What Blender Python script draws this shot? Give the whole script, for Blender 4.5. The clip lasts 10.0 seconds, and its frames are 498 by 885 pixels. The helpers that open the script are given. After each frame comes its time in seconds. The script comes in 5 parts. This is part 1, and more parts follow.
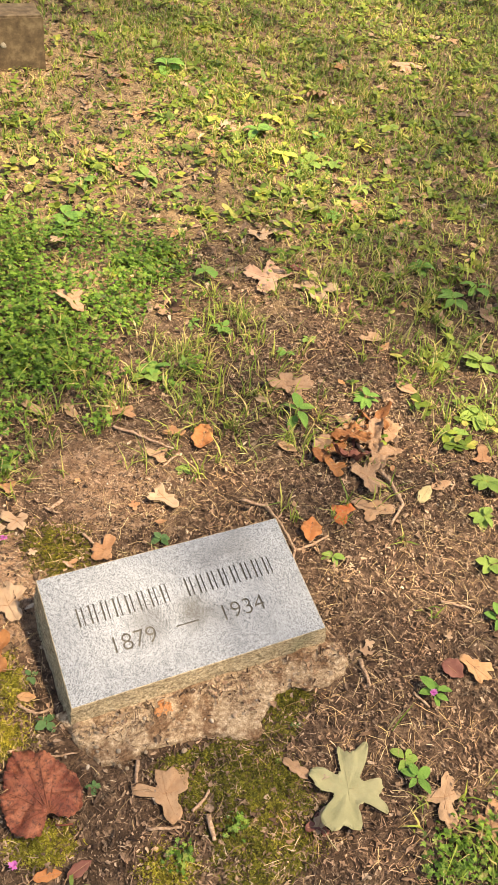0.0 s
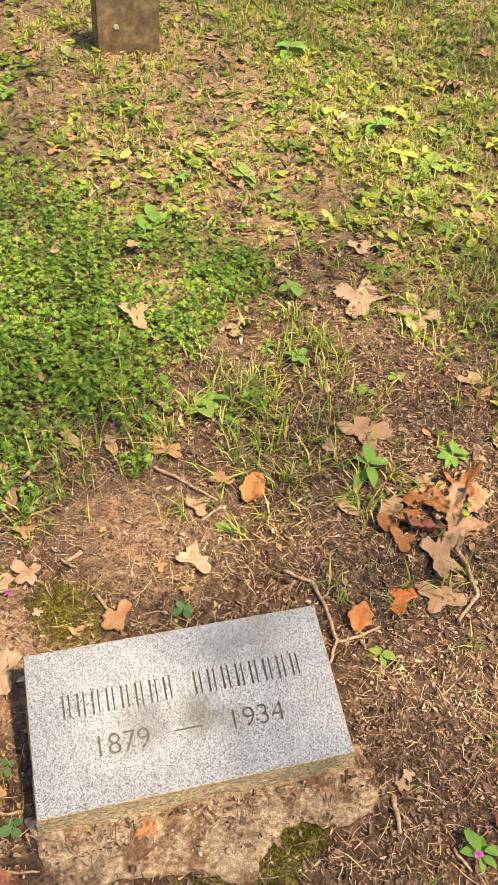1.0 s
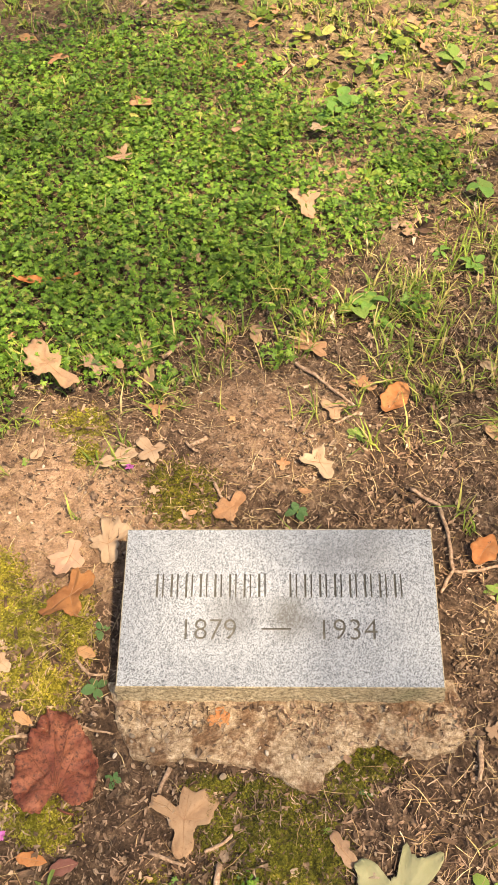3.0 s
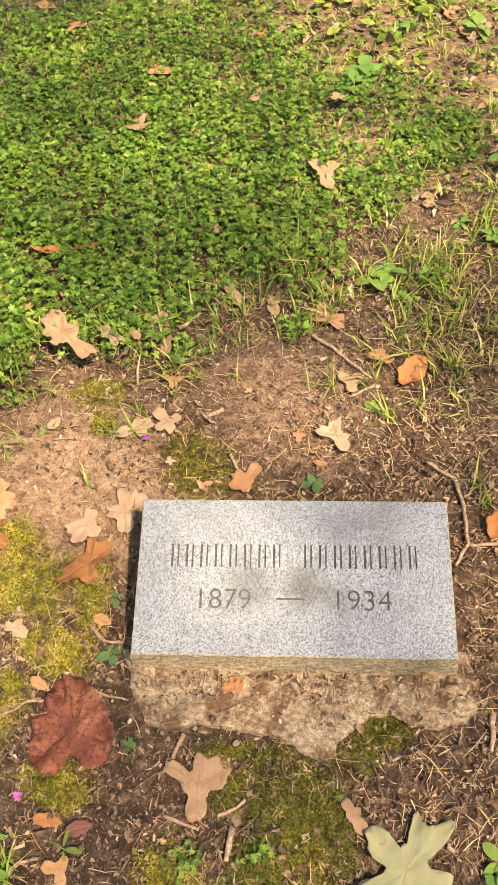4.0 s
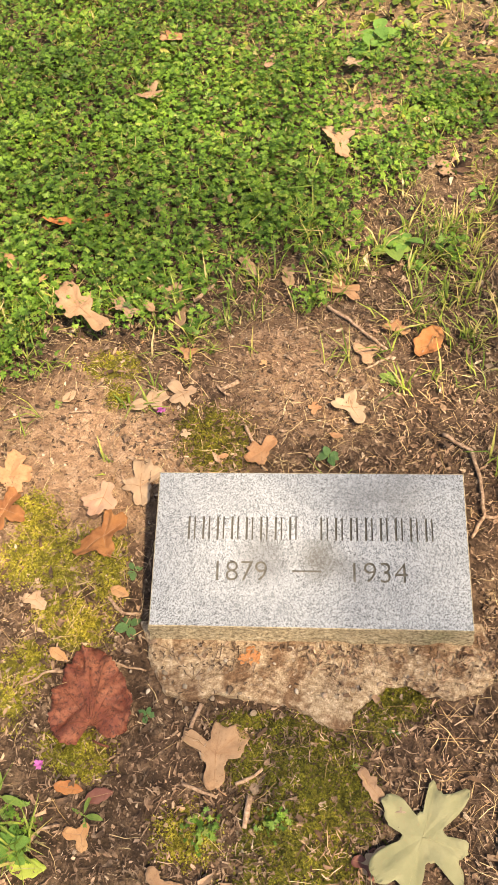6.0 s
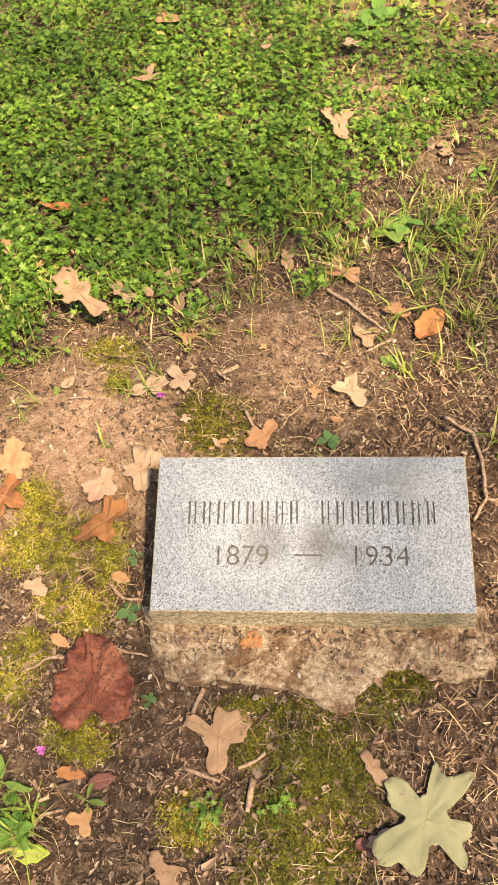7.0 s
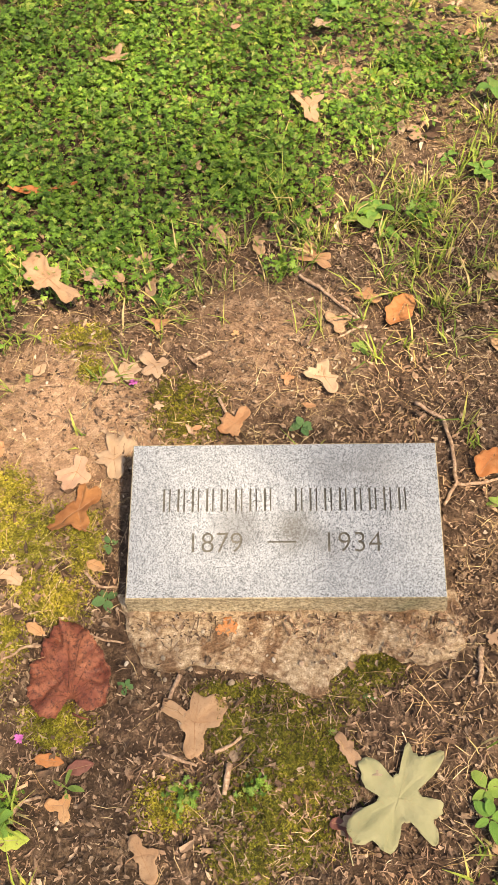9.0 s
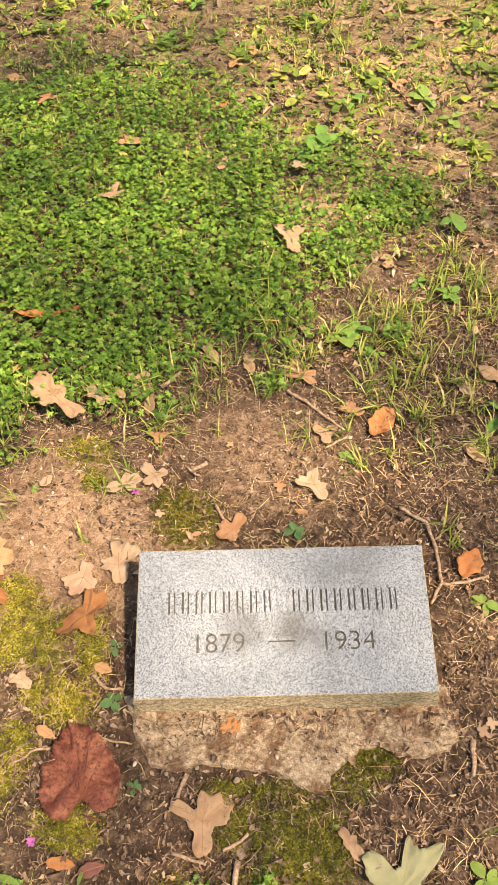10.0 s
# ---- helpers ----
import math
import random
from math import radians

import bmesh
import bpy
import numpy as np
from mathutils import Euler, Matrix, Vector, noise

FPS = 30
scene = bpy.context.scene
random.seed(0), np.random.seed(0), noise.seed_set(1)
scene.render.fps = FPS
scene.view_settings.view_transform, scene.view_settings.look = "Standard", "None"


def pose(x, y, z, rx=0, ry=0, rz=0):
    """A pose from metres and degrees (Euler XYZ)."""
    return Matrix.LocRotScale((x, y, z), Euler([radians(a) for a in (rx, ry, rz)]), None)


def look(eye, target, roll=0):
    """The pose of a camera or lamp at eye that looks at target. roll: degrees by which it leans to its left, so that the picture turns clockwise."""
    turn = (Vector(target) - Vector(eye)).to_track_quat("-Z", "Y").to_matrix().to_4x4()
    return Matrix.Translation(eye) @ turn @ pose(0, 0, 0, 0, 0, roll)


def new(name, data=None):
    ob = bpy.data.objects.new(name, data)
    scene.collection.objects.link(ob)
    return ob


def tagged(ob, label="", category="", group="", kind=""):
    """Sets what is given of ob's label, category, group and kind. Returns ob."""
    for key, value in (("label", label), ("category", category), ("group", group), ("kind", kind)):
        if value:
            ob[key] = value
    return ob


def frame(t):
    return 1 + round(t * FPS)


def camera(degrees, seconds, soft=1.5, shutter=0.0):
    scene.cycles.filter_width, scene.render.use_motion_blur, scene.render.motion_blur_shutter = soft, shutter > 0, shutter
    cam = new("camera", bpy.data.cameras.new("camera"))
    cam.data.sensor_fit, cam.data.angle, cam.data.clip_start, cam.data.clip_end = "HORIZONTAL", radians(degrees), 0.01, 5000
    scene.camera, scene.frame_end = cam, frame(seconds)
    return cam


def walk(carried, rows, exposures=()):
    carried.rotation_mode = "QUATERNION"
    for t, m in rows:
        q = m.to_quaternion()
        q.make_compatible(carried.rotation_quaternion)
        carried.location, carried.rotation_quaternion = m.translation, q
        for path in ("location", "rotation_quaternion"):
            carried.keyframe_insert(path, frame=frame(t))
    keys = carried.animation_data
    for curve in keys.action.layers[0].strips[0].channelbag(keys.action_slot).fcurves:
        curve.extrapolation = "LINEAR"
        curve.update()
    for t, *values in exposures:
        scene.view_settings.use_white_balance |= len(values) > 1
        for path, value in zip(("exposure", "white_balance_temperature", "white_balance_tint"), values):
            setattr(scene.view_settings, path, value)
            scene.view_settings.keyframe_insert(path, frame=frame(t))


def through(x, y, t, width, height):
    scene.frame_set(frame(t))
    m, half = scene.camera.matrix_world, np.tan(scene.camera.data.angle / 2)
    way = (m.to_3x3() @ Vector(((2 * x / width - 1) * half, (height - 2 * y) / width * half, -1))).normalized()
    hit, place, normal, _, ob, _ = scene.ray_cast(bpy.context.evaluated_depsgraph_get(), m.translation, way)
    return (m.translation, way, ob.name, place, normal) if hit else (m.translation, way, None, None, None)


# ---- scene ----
cam = camera(33.1, 10.0, soft=1.0)
PATH = [
    (0, (-0.399, -0.739, 1.436), (0.314, 0.524, 0.06), 8.7),
    (0.2, (-0.334, -0.706, 1.421), (0.334, 0.58, 0.042), 8.1),
    (0.5, (-0.235, -0.616, 1.4), (0.388, 0.68, 0.011), 7.3),
    (0.8, (-0.165, -0.543, 1.393), (0.339, 0.781, -0.019), 5.4),
    (1, (-0.124, -0.51, 1.38), (0.28, 0.82, -0.059), 4.7),
    (1.2, (-0.058, -0.505, 1.342), (0.201, 0.85, -0.105), 2.3),
    (1.5, (-0.047, -0.496, 1.328), (0.086, 0.84, -0.154), 3.7),
    (1.8, (-0.036, -0.507, 1.307), (0.011, 0.81, -0.198), 1.6),
    (2, (-0.011, -0.502, 1.314), (-0.015, 0.795, -0.208), -0.5),
    (2.5, (0.0, -0.489, 1.305), (-0.051, 0.769, -0.249), -2.7),
    (3, (0.0, -0.486, 1.308), (-0.069, 0.731, -0.277), -2.9),
    (4.5, (0.001, -0.495, 1.302), (-0.124, 0.661, -0.325), -4.8),
    (5, (0.0, -0.495, 1.306), (-0.134, 0.645, -0.332), -5.3),
    (5.5, (-0.007, -0.489, 1.308), (-0.141, 0.635, -0.342), -5.3),
    (7, (-0.005, -0.49, 1.293), (-0.144, 0.598, -0.379), -6.3),
    (7.5, (-0.008, -0.486, 1.294), (-0.143, 0.584, -0.391), -6.5),
    (8, (-0.007, -0.477, 1.294), (-0.136, 0.581, -0.398), -6.6),
    (8.5, (-0.014, -0.476, 1.301), (-0.109, 0.571, -0.4), -5.1),
    (9, (-0.008, -0.48, 1.31), (-0.079, 0.564, -0.395), -3.9),
    (9.3, (-0.017, -0.495, 1.329), (-0.056, 0.566, -0.365), -2.3),
    (9.5, (0.001, -0.508, 1.349), (-0.045, 0.585, -0.326), -2.9),
    (9.7, (-0.025, -0.528, 1.359), (-0.045, 0.619, -0.279), -1.7),
    (10, (-0.059, -0.536, 1.403), (-0.05, 0.711, -0.161), -1.0),
]
walk(cam, [(t, look(eye, target, roll)) for t, eye, target, roll in PATH], exposures=((0, 1.81, 9200, 15), (10, 1.81, 9200, 15)))

# ---- world and sun ----
SUN_DIR = Vector((0.36, -0.34, 0.87)).normalized()
world = bpy.data.worlds.new("sky")
scene.world = world
world.use_nodes = True
sky = world.node_tree.nodes.new("ShaderNodeTexSky")
sky.sky_type = "NISHITA"
sky.sun_disc = False
sky.sun_elevation = math.asin(SUN_DIR.z)
sky.sun_rotation = math.atan2(SUN_DIR.x, SUN_DIR.y)
background = world.node_tree.nodes["Background"]
world.node_tree.links.new(sky.outputs[0], background.inputs[0])
background.inputs[1].default_value = 0.082
sun = new("sun", bpy.data.lights.new("sun", "SUN"))
sun.data.energy = 3.35
sun.data.angle = radians(1.8)
sun.data.color = (1.0, 0.93, 0.82)
sun.matrix_world = look(SUN_DIR * 30, (0, 0, 0))

rng = np.random.default_rng(7)

# ---- mesh and material helpers ----
def np_mesh(name, verts, faces, material, smooth=True):
    """A mesh from arrays of corners and faces."""
    me = bpy.data.meshes.new(name)
    me.from_pydata(np.asarray(verts).tolist(), [], faces if isinstance(faces, list) else faces.tolist())
    if smooth:
        me.polygons.foreach_set("use_smooth", np.ones(len(me.polygons), dtype=bool))
    me.materials.append(material)
    return me


def part_of(name, me, parent, label=""):
    ob = new(name, me)
    ob.parent = parent
    return tagged(ob, label)


def node(nt, kind, inputs=None, **_):
    n = nt.nodes.new(kind)
    for key, value in (inputs or {}).items():
        if isinstance(value, bpy.types.NodeSocket):
            nt.links.new(value, n.inputs[key])
        else:
            n.inputs[key].default_value = value
    return n


def noise_tex(nt, vector, scale, detail=4.0, rough=0.6):
    return node(nt, "ShaderNodeTexNoise", {"Vector": vector, "Scale": scale, "Detail": detail, "Roughness": rough}).outputs[0]


def ramp(nt, fac, stops):
    n = node(nt, "ShaderNodeValToRGB", {0: fac})
    els = n.color_ramp.elements
    while len(els) < len(stops):
        els.new(0.5)
    for e, (p, c) in zip(els, stops):
        e.position = p
        e.color = (*c, 1) if len(c) == 3 else c
    return n.outputs[0]


def mix(nt, fac, a, b, kind="MIX"):
    n = nt.nodes.new("ShaderNodeMix")
    n.data_type = "RGBA"
    n.blend_type = kind
    for idx, value in ((0, fac), (6, a), (7, b)):
        if isinstance(value, bpy.types.NodeSocket):
            nt.links.new(value, n.inputs[idx])
        else:
            n.inputs[idx].default_value = value if idx == 0 else (*value, 1)
    return n.outputs[2]


def calc(nt, op, a, b=0.0, clamp=False):
    n = nt.nodes.new("ShaderNodeMath")
    n.operation = op
    n.use_clamp = clamp
    for idx, value in ((0, a), (1, b)):
        if isinstance(value, bpy.types.NodeSocket):
            nt.links.new(value, n.inputs[idx])
        else:
            n.inputs[idx].default_value = value
    return n.outputs[0]


def material(name, rough=0.8):
    m = bpy.data.materials.new(name)
    m.use_nodes = True
    nt = m.node_tree
    b = nt.nodes["Principled BSDF"]
    b.inputs["Roughness"].default_value = rough
    b.inputs["Specular IOR Level"].default_value = 0.3
    return m, nt, b


def bump(nt, b, height, strength, distance):
    n = node(nt, "ShaderNodeBump", {"Height": height, "Strength": strength, "Distance": distance})
    nt.links.new(n.outputs[0], b.inputs["Normal"])


def place(nt):
    return nt.nodes.new("ShaderNodeNewGeometry").outputs["Position"]


def local(nt):
    return nt.nodes.new("ShaderNodeTexCoord").outputs["Object"]


def blob(nt, pos, x, y, radius, wobble):
    """1 inside a ragged round patch of ground, 0 outside."""
    d = node(nt, "ShaderNodeVectorMath", {0: pos, 1: (x, y, 0.0)})
    d.operation = "DISTANCE"
    d = calc(nt, "ADD", d.outputs["Value"], calc(nt, "MULTIPLY", calc(nt, "SUBTRACT", wobble, 0.5), radius * 1.6))
    return calc(nt, "SUBTRACT", 1.5, calc(nt, "DIVIDE", d, radius * 0.75), clamp=True)


# ---- materials ----
def make_soil():
    m, nt, b = material("soil", 0.95)
    p = place(nt)
    big, mid, fine = noise_tex(nt, p, 5, 5), noise_tex(nt, p, 38, 5, 0.7), noise_tex(nt, p, 260, 4, 0.7)
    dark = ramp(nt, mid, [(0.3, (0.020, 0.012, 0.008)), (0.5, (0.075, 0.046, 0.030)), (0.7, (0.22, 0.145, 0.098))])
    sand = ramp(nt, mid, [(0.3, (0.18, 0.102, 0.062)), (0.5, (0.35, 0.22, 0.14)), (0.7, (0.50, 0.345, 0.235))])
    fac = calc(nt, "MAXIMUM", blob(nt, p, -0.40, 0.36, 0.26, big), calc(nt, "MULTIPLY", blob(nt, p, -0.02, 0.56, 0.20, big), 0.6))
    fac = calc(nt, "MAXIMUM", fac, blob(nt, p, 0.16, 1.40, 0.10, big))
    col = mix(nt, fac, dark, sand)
    straw = ramp(nt, mid, [(0.3, (0.15, 0.095, 0.05)), (0.5, (0.33, 0.225, 0.125)), (0.7, (0.50, 0.37, 0.21))])
    col = mix(nt, calc(nt, "MULTIPLY", blob(nt, p, 0.9, 2.9, 1.9, big), 0.75), col, straw)
    turf = ramp(nt, mid, [(0.3, (0.026, 0.030, 0.012)), (0.5, (0.065, 0.068, 0.026)), (0.7, (0.13, 0.115, 0.05))])
    col = mix(nt, calc(nt, "SUBTRACT", 1.0, blob(nt, p, 0.7, 1.3, 4.6, 0.5)), col, turf)
    col = mix(nt, 0.55, col, ramp(nt, fine, [(0.32, (0.22, 0.2, 0.18)), (0.5, (1, 1, 1)), (0.68, (1.6, 1.55, 1.5))]), "MULTIPLY")
    nt.links.new(col, b.inputs["Base Color"])
    bump(nt, b, calc(nt, "ADD", mid, calc(nt, "MULTIPLY", fine, 0.5)), 0.9, 0.012)
    return m


def make_granite():
    m, nt, b = material("granite", 0.75)
    b.inputs["Specular IOR Level"].default_value = 0.15
    p = local(nt)
    v1 = node(nt, "ShaderNodeTexVoronoi", {"Vector": p, "Scale": 900.0}).outputs["Color"]
    v2 = node(nt, "ShaderNodeTexVoronoi", {"Vector": p, "Scale": 540.0}).outputs["Color"]
    grain = calc(nt, "ADD", calc(nt, "MULTIPLY", v1, 0.6), calc(nt, "MULTIPLY", v2, 0.4))
    base = ramp(nt, grain, [(0.22, (0.046, 0.053, 0.063)), (0.38, (0.146, 0.163, 0.183)), (0.52, (0.256, 0.284, 0.316)), (0.75, (0.352, 0.388, 0.428))])
    specks = noise_tex(nt, p, 280, 3, 0.7)
    base = mix(nt, calc(nt, "MULTIPLY", calc(nt, "MULTIPLY", calc(nt, "SUBTRACT", specks, 0.64), 9.0, clamp=True), 0.7), base, (0.06, 0.06, 0.065))
    # grey water stain in the middle of the face and cloudy patches
    cloud = noise_tex(nt, p, 9, 5, 0.6)
    flat = node(nt, "ShaderNodeMapping", {"Vector": p, "Scale": (1.0, 1.0, 0.0)}).outputs[0]
    stain = blob(nt, flat, 0.015, 0.112, 0.052, cloud)
    base = mix(nt, calc(nt, "MULTIPLY", calc(nt, "MULTIPLY", stain, 0.85), ramp(nt, specks, [(0.36, (0.55, 0.55, 0.55)), (0.58, (1, 1, 1))])), base, (0.085, 0.083, 0.078))
    for sx, sy, sr, much in ((-0.075, 0.115, 0.05, 0.6), (0.085, 0.20, 0.050, 0.40), (0.15, 0.215, 0.045, 0.35), (0.06, 0.09, 0.04, 0.4)):
        base = mix(nt, calc(nt, "MULTIPLY", blob(nt, flat, sx, sy, sr, cloud), 0.85 * much), base, (0.095, 0.097, 0.102))
    base = mix(nt, 0.5, base, ramp(nt, cloud, [(0.35, (0.62, 0.63, 0.66)), (0.6, (1, 1, 1))]), "MULTIPLY")
    nt.links.new(base, b.inputs["Base Color"])
    bump(nt, b, grain, 0.12, 0.001)
    return m


def make_side_rock():
    m, nt, b = material("weathered_granite", 0.9)
    p = local(nt)
    scaled = node(nt, "ShaderNodeMapping", {"Vector": p, "Scale": (1.0, 1.0, 2.0)}).outputs[0]
    streak, fine, moss = noise_tex(nt, scaled, 95, 8, 0.85), noise_tex(nt, p, 220, 4, 0.7), noise_tex(nt, p, 8, 5)
    col = ramp(nt, streak, [(0.34, (0.10, 0.075, 0.045)), (0.46, (0.32, 0.255, 0.165)), (0.56, (0.48, 0.40, 0.275)), (0.68, (0.64, 0.57, 0.44))])
    col = mix(nt, calc(nt, "MULTIPLY", calc(nt, "SUBTRACT", moss, 0.56), 4.0, clamp=True), col, ramp(nt, fine, [(0.3, (0.09, 0.095, 0.05)), (0.7, (0.27, 0.26, 0.16))]))
    col = mix(nt, 0.8, col, ramp(nt, fine, [(0.36, (0.38, 0.36, 0.33)), (0.5, (1, 1, 1)), (0.64, (1.35, 1.33, 1.3))]), "MULTIPLY")
    nt.links.new(col, b.inputs["Base Color"])
    bump(nt, b, calc(nt, "ADD", streak, calc(nt, "MULTIPLY", fine, 0.4)), 0.9, 0.006)
    return m


def make_concrete():
    m, nt, b = material("old_concrete", 0.95)
    p = place(nt)
    dirt, mid, fine = noise_tex(nt, p, 26, 6, 0.65), noise_tex(nt, p, 120, 5, 0.7), noise_tex(nt, p, 420, 3, 0.7)
    pale = ramp(nt, mid, [(0.3, (0.22, 0.145, 0.085)), (0.5, (0.44, 0.325, 0.215)), (0.7, (0.68, 0.56, 0.42))])
    brown = ramp(nt, mid, [(0.3, (0.09, 0.047, 0.026)), (0.6, (0.26, 0.155, 0.09)), (0.75, (0.38, 0.25, 0.155))])
    col = mix(nt, calc(nt, "MULTIPLY", calc(nt, "SUBTRACT", dirt, 0.40), 7.0, clamp=True), brown, pale)
    col = mix(nt, 0.6, col, ramp(nt, fine, [(0.35, (0.45, 0.42, 0.4)), (0.5, (1, 1, 1)), (0.65, (1.3, 1.3, 1.3))]), "MULTIPLY")
    nt.links.new(col, b.inputs["Base Color"])
    bump(nt, b, calc(nt, "ADD", mid, calc(nt, "MULTIPLY", fine, 0.6)), 1.0, 0.006)
    return m


def make_plain(name, stops, scale, rough=0.9, strength=0.5, distance=0.003, detail=5):
    m, nt, b = material(name, rough)
    p = place(nt)
    n = noise_tex(nt, p, scale, detail, 0.65)
    nt.links.new(ramp(nt, n, stops), b.inputs["Base Color"])
    bump(nt, b, n, strength, distance)
    return m


def make_island(name, stops, rough=0.75, through=0.0, scale=300.0, clump=0.0):
    """Each loose piece takes its own colour from the ramp."""
    m, nt, b = material(name, rough)
    geo = nt.nodes.new("ShaderNodeNewGeometry")
    n = noise_tex(nt, geo.outputs["Position"], scale, 3)
    col = ramp(nt, geo.outputs["Random Per Island"], stops)
    col = mix(nt, 0.6, col, ramp(nt, n, [(0.3, (0.6, 0.6, 0.6)), (0.7, (1.25, 1.25, 1.2))]), "MULTIPLY")
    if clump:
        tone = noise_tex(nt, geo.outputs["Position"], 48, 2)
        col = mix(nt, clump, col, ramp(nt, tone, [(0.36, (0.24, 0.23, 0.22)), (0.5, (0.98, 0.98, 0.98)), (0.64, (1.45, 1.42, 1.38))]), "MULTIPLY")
    drift = noise_tex(nt, geo.outputs["Position"], 6.5, 3)
    col = mix(nt, 0.7, col, ramp(nt, drift, [(0.32, (0.62, 0.70, 0.7)), (0.5, (1, 1, 1)), (0.68, (1.35, 1.22, 1.1))]), "MULTIPLY")
    nt.links.new(col, b.inputs["Base Color"])
    if through:
        t = node(nt, "ShaderNodeBsdfTranslucent", {"Color": col})
        s = node(nt, "ShaderNodeMixShader", {0: through, 1: b.outputs[0], 2: t.outputs[0]})
        nt.links.new(s.outputs[0], nt.nodes["Material Output"].inputs["Surface"])
    return m


def make_leaf(name, rgb, rgb2, spots=(0.10, 0.05, 0.03), rough=0.6, amount=0.5, cut=0.56):
    """Dry or green leaf: two tones, dark spots, fine relief."""
    m, nt, b = material(name, rough)
    p = local(nt)
    big, fine = noise_tex(nt, p, 28, 4), noise_tex(nt, p, 170, 5, 0.7)
    rnd = nt.nodes.new("ShaderNodeObjectInfo").outputs["Random"]
    fac = calc(nt, "ADD", calc(nt, "MULTIPLY", calc(nt, "SUBTRACT", big, 0.5), 2.6), calc(nt, "ADD", 0.2, calc(nt, "MULTIPLY", rnd, 0.6)), clamp=True)
    col = mix(nt, fac, rgb, rgb2)
    col = mix(nt, calc(nt, "MULTIPLY", calc(nt, "MULTIPLY", calc(nt, "SUBTRACT", fine, cut), 6.0, clamp=True), amount), col, spots)
    net = nt.nodes.new("ShaderNodeTexVoronoi")
    net.feature = "DISTANCE_TO_EDGE"
    net.inputs["Scale"].default_value = 330.0
    nt.links.new(p, net.inputs["Vector"])
    line = calc(nt, "SUBTRACT", 1.0, calc(nt, "MULTIPLY", net.outputs["Distance"], 9.0), clamp=True)
    col = mix(nt, calc(nt, "MULTIPLY", line, amount * 0.22), col, spots)
    nt.links.new(col, b.inputs["Base Color"])
    bump(nt, b, calc(nt, "ADD", calc(nt, "ADD", fine, big), calc(nt, "MULTIPLY", line, -0.25)), 0.6, 0.002)
    t = node(nt, "ShaderNodeBsdfTranslucent", {"Color": col})
    s = node(nt, "ShaderNodeMixShader", {0: 0.18, 1: b.outputs[0], 2: t.outputs[0]})
    nt.links.new(s.outputs[0], nt.nodes["Material Output"].inputs["Surface"])
    return m


SOIL = make_soil()
GRANITE, SIDE = make_granite(), make_side_rock()
# Floors and walls of the carving, darker than the granite face.
GROOVE = make_plain("dark_groove", [(0.3, (0.045, 0.044, 0.040)), (0.7, (0.115, 0.112, 0.102))], 150)
CONCRETE = make_concrete()
FAR_STONE = make_plain("brown_stone", [(0.3, (0.075, 0.052, 0.030)), (0.5, (0.14, 0.098, 0.055)), (0.7, (0.24, 0.175, 0.10))], 30, 0.9, 0.4, 0.004, 8)
LICHEN = make_plain("pale_lichen", [(0.3, (0.25, 0.21, 0.15)), (0.7, (0.42, 0.37, 0.28))], 90)
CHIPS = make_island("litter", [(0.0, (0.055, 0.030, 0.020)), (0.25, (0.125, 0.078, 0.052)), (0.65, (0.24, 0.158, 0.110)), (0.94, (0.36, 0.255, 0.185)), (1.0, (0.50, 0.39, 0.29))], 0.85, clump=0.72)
STRAW = make_island("dry_grass", [(0.0, (0.10, 0.055, 0.03)), (0.15, (0.28, 0.18, 0.085)), (0.5, (0.42, 0.295, 0.155)), (1.0, (0.62, 0.48, 0.28))], 0.7)
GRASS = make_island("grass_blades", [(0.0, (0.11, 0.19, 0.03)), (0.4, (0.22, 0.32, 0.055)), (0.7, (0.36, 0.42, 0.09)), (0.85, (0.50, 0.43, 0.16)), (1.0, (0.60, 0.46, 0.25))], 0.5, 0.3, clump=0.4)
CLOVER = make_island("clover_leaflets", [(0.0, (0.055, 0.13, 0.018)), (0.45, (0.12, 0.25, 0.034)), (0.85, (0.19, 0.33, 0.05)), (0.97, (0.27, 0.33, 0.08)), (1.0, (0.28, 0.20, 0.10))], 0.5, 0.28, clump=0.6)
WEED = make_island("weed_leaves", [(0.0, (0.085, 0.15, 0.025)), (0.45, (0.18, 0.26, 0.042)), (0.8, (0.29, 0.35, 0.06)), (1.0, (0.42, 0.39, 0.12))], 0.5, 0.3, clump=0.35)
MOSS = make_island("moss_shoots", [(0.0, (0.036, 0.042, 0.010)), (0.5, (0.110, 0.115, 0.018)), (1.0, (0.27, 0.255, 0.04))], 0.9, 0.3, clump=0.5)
# Same moss with the sunlight put into its colour, for the left patches.
SUNLIT_MOSS = make_island("sunlit_moss_shoots", [(0.0, (0.12, 0.115, 0.012)), (0.5, (0.225, 0.215, 0.028)), (1.0, (0.47, 0.43, 0.085))], 0.9, 0.3, clump=0.5)
MOSS_MAT = make_plain("moss_mat", [(0.3, (0.036, 0.032, 0.010)), (0.5, (0.115, 0.105, 0.02)), (0.7, (0.24, 0.21, 0.04))], 220, 0.95, 1.0, 0.006)
PEBBLE = make_island("pebbles", [(0.0, (0.22, 0.16, 0.12)), (0.5, (0.34, 0.26, 0.20)), (1.0, (0.50, 0.43, 0.36))], 0.8)
PALE_PEBBLE = make_leaf("pale_pebble", (0.28, 0.205, 0.14), (0.46, 0.37, 0.28), amount=0.4)
BARK = make_plain("twig_bark", [(0.3, (0.14, 0.085, 0.055)), (0.5, (0.32, 0.21, 0.14)), (0.7, (0.50, 0.37, 0.27))], 140, 0.9, 0.8, 0.003)
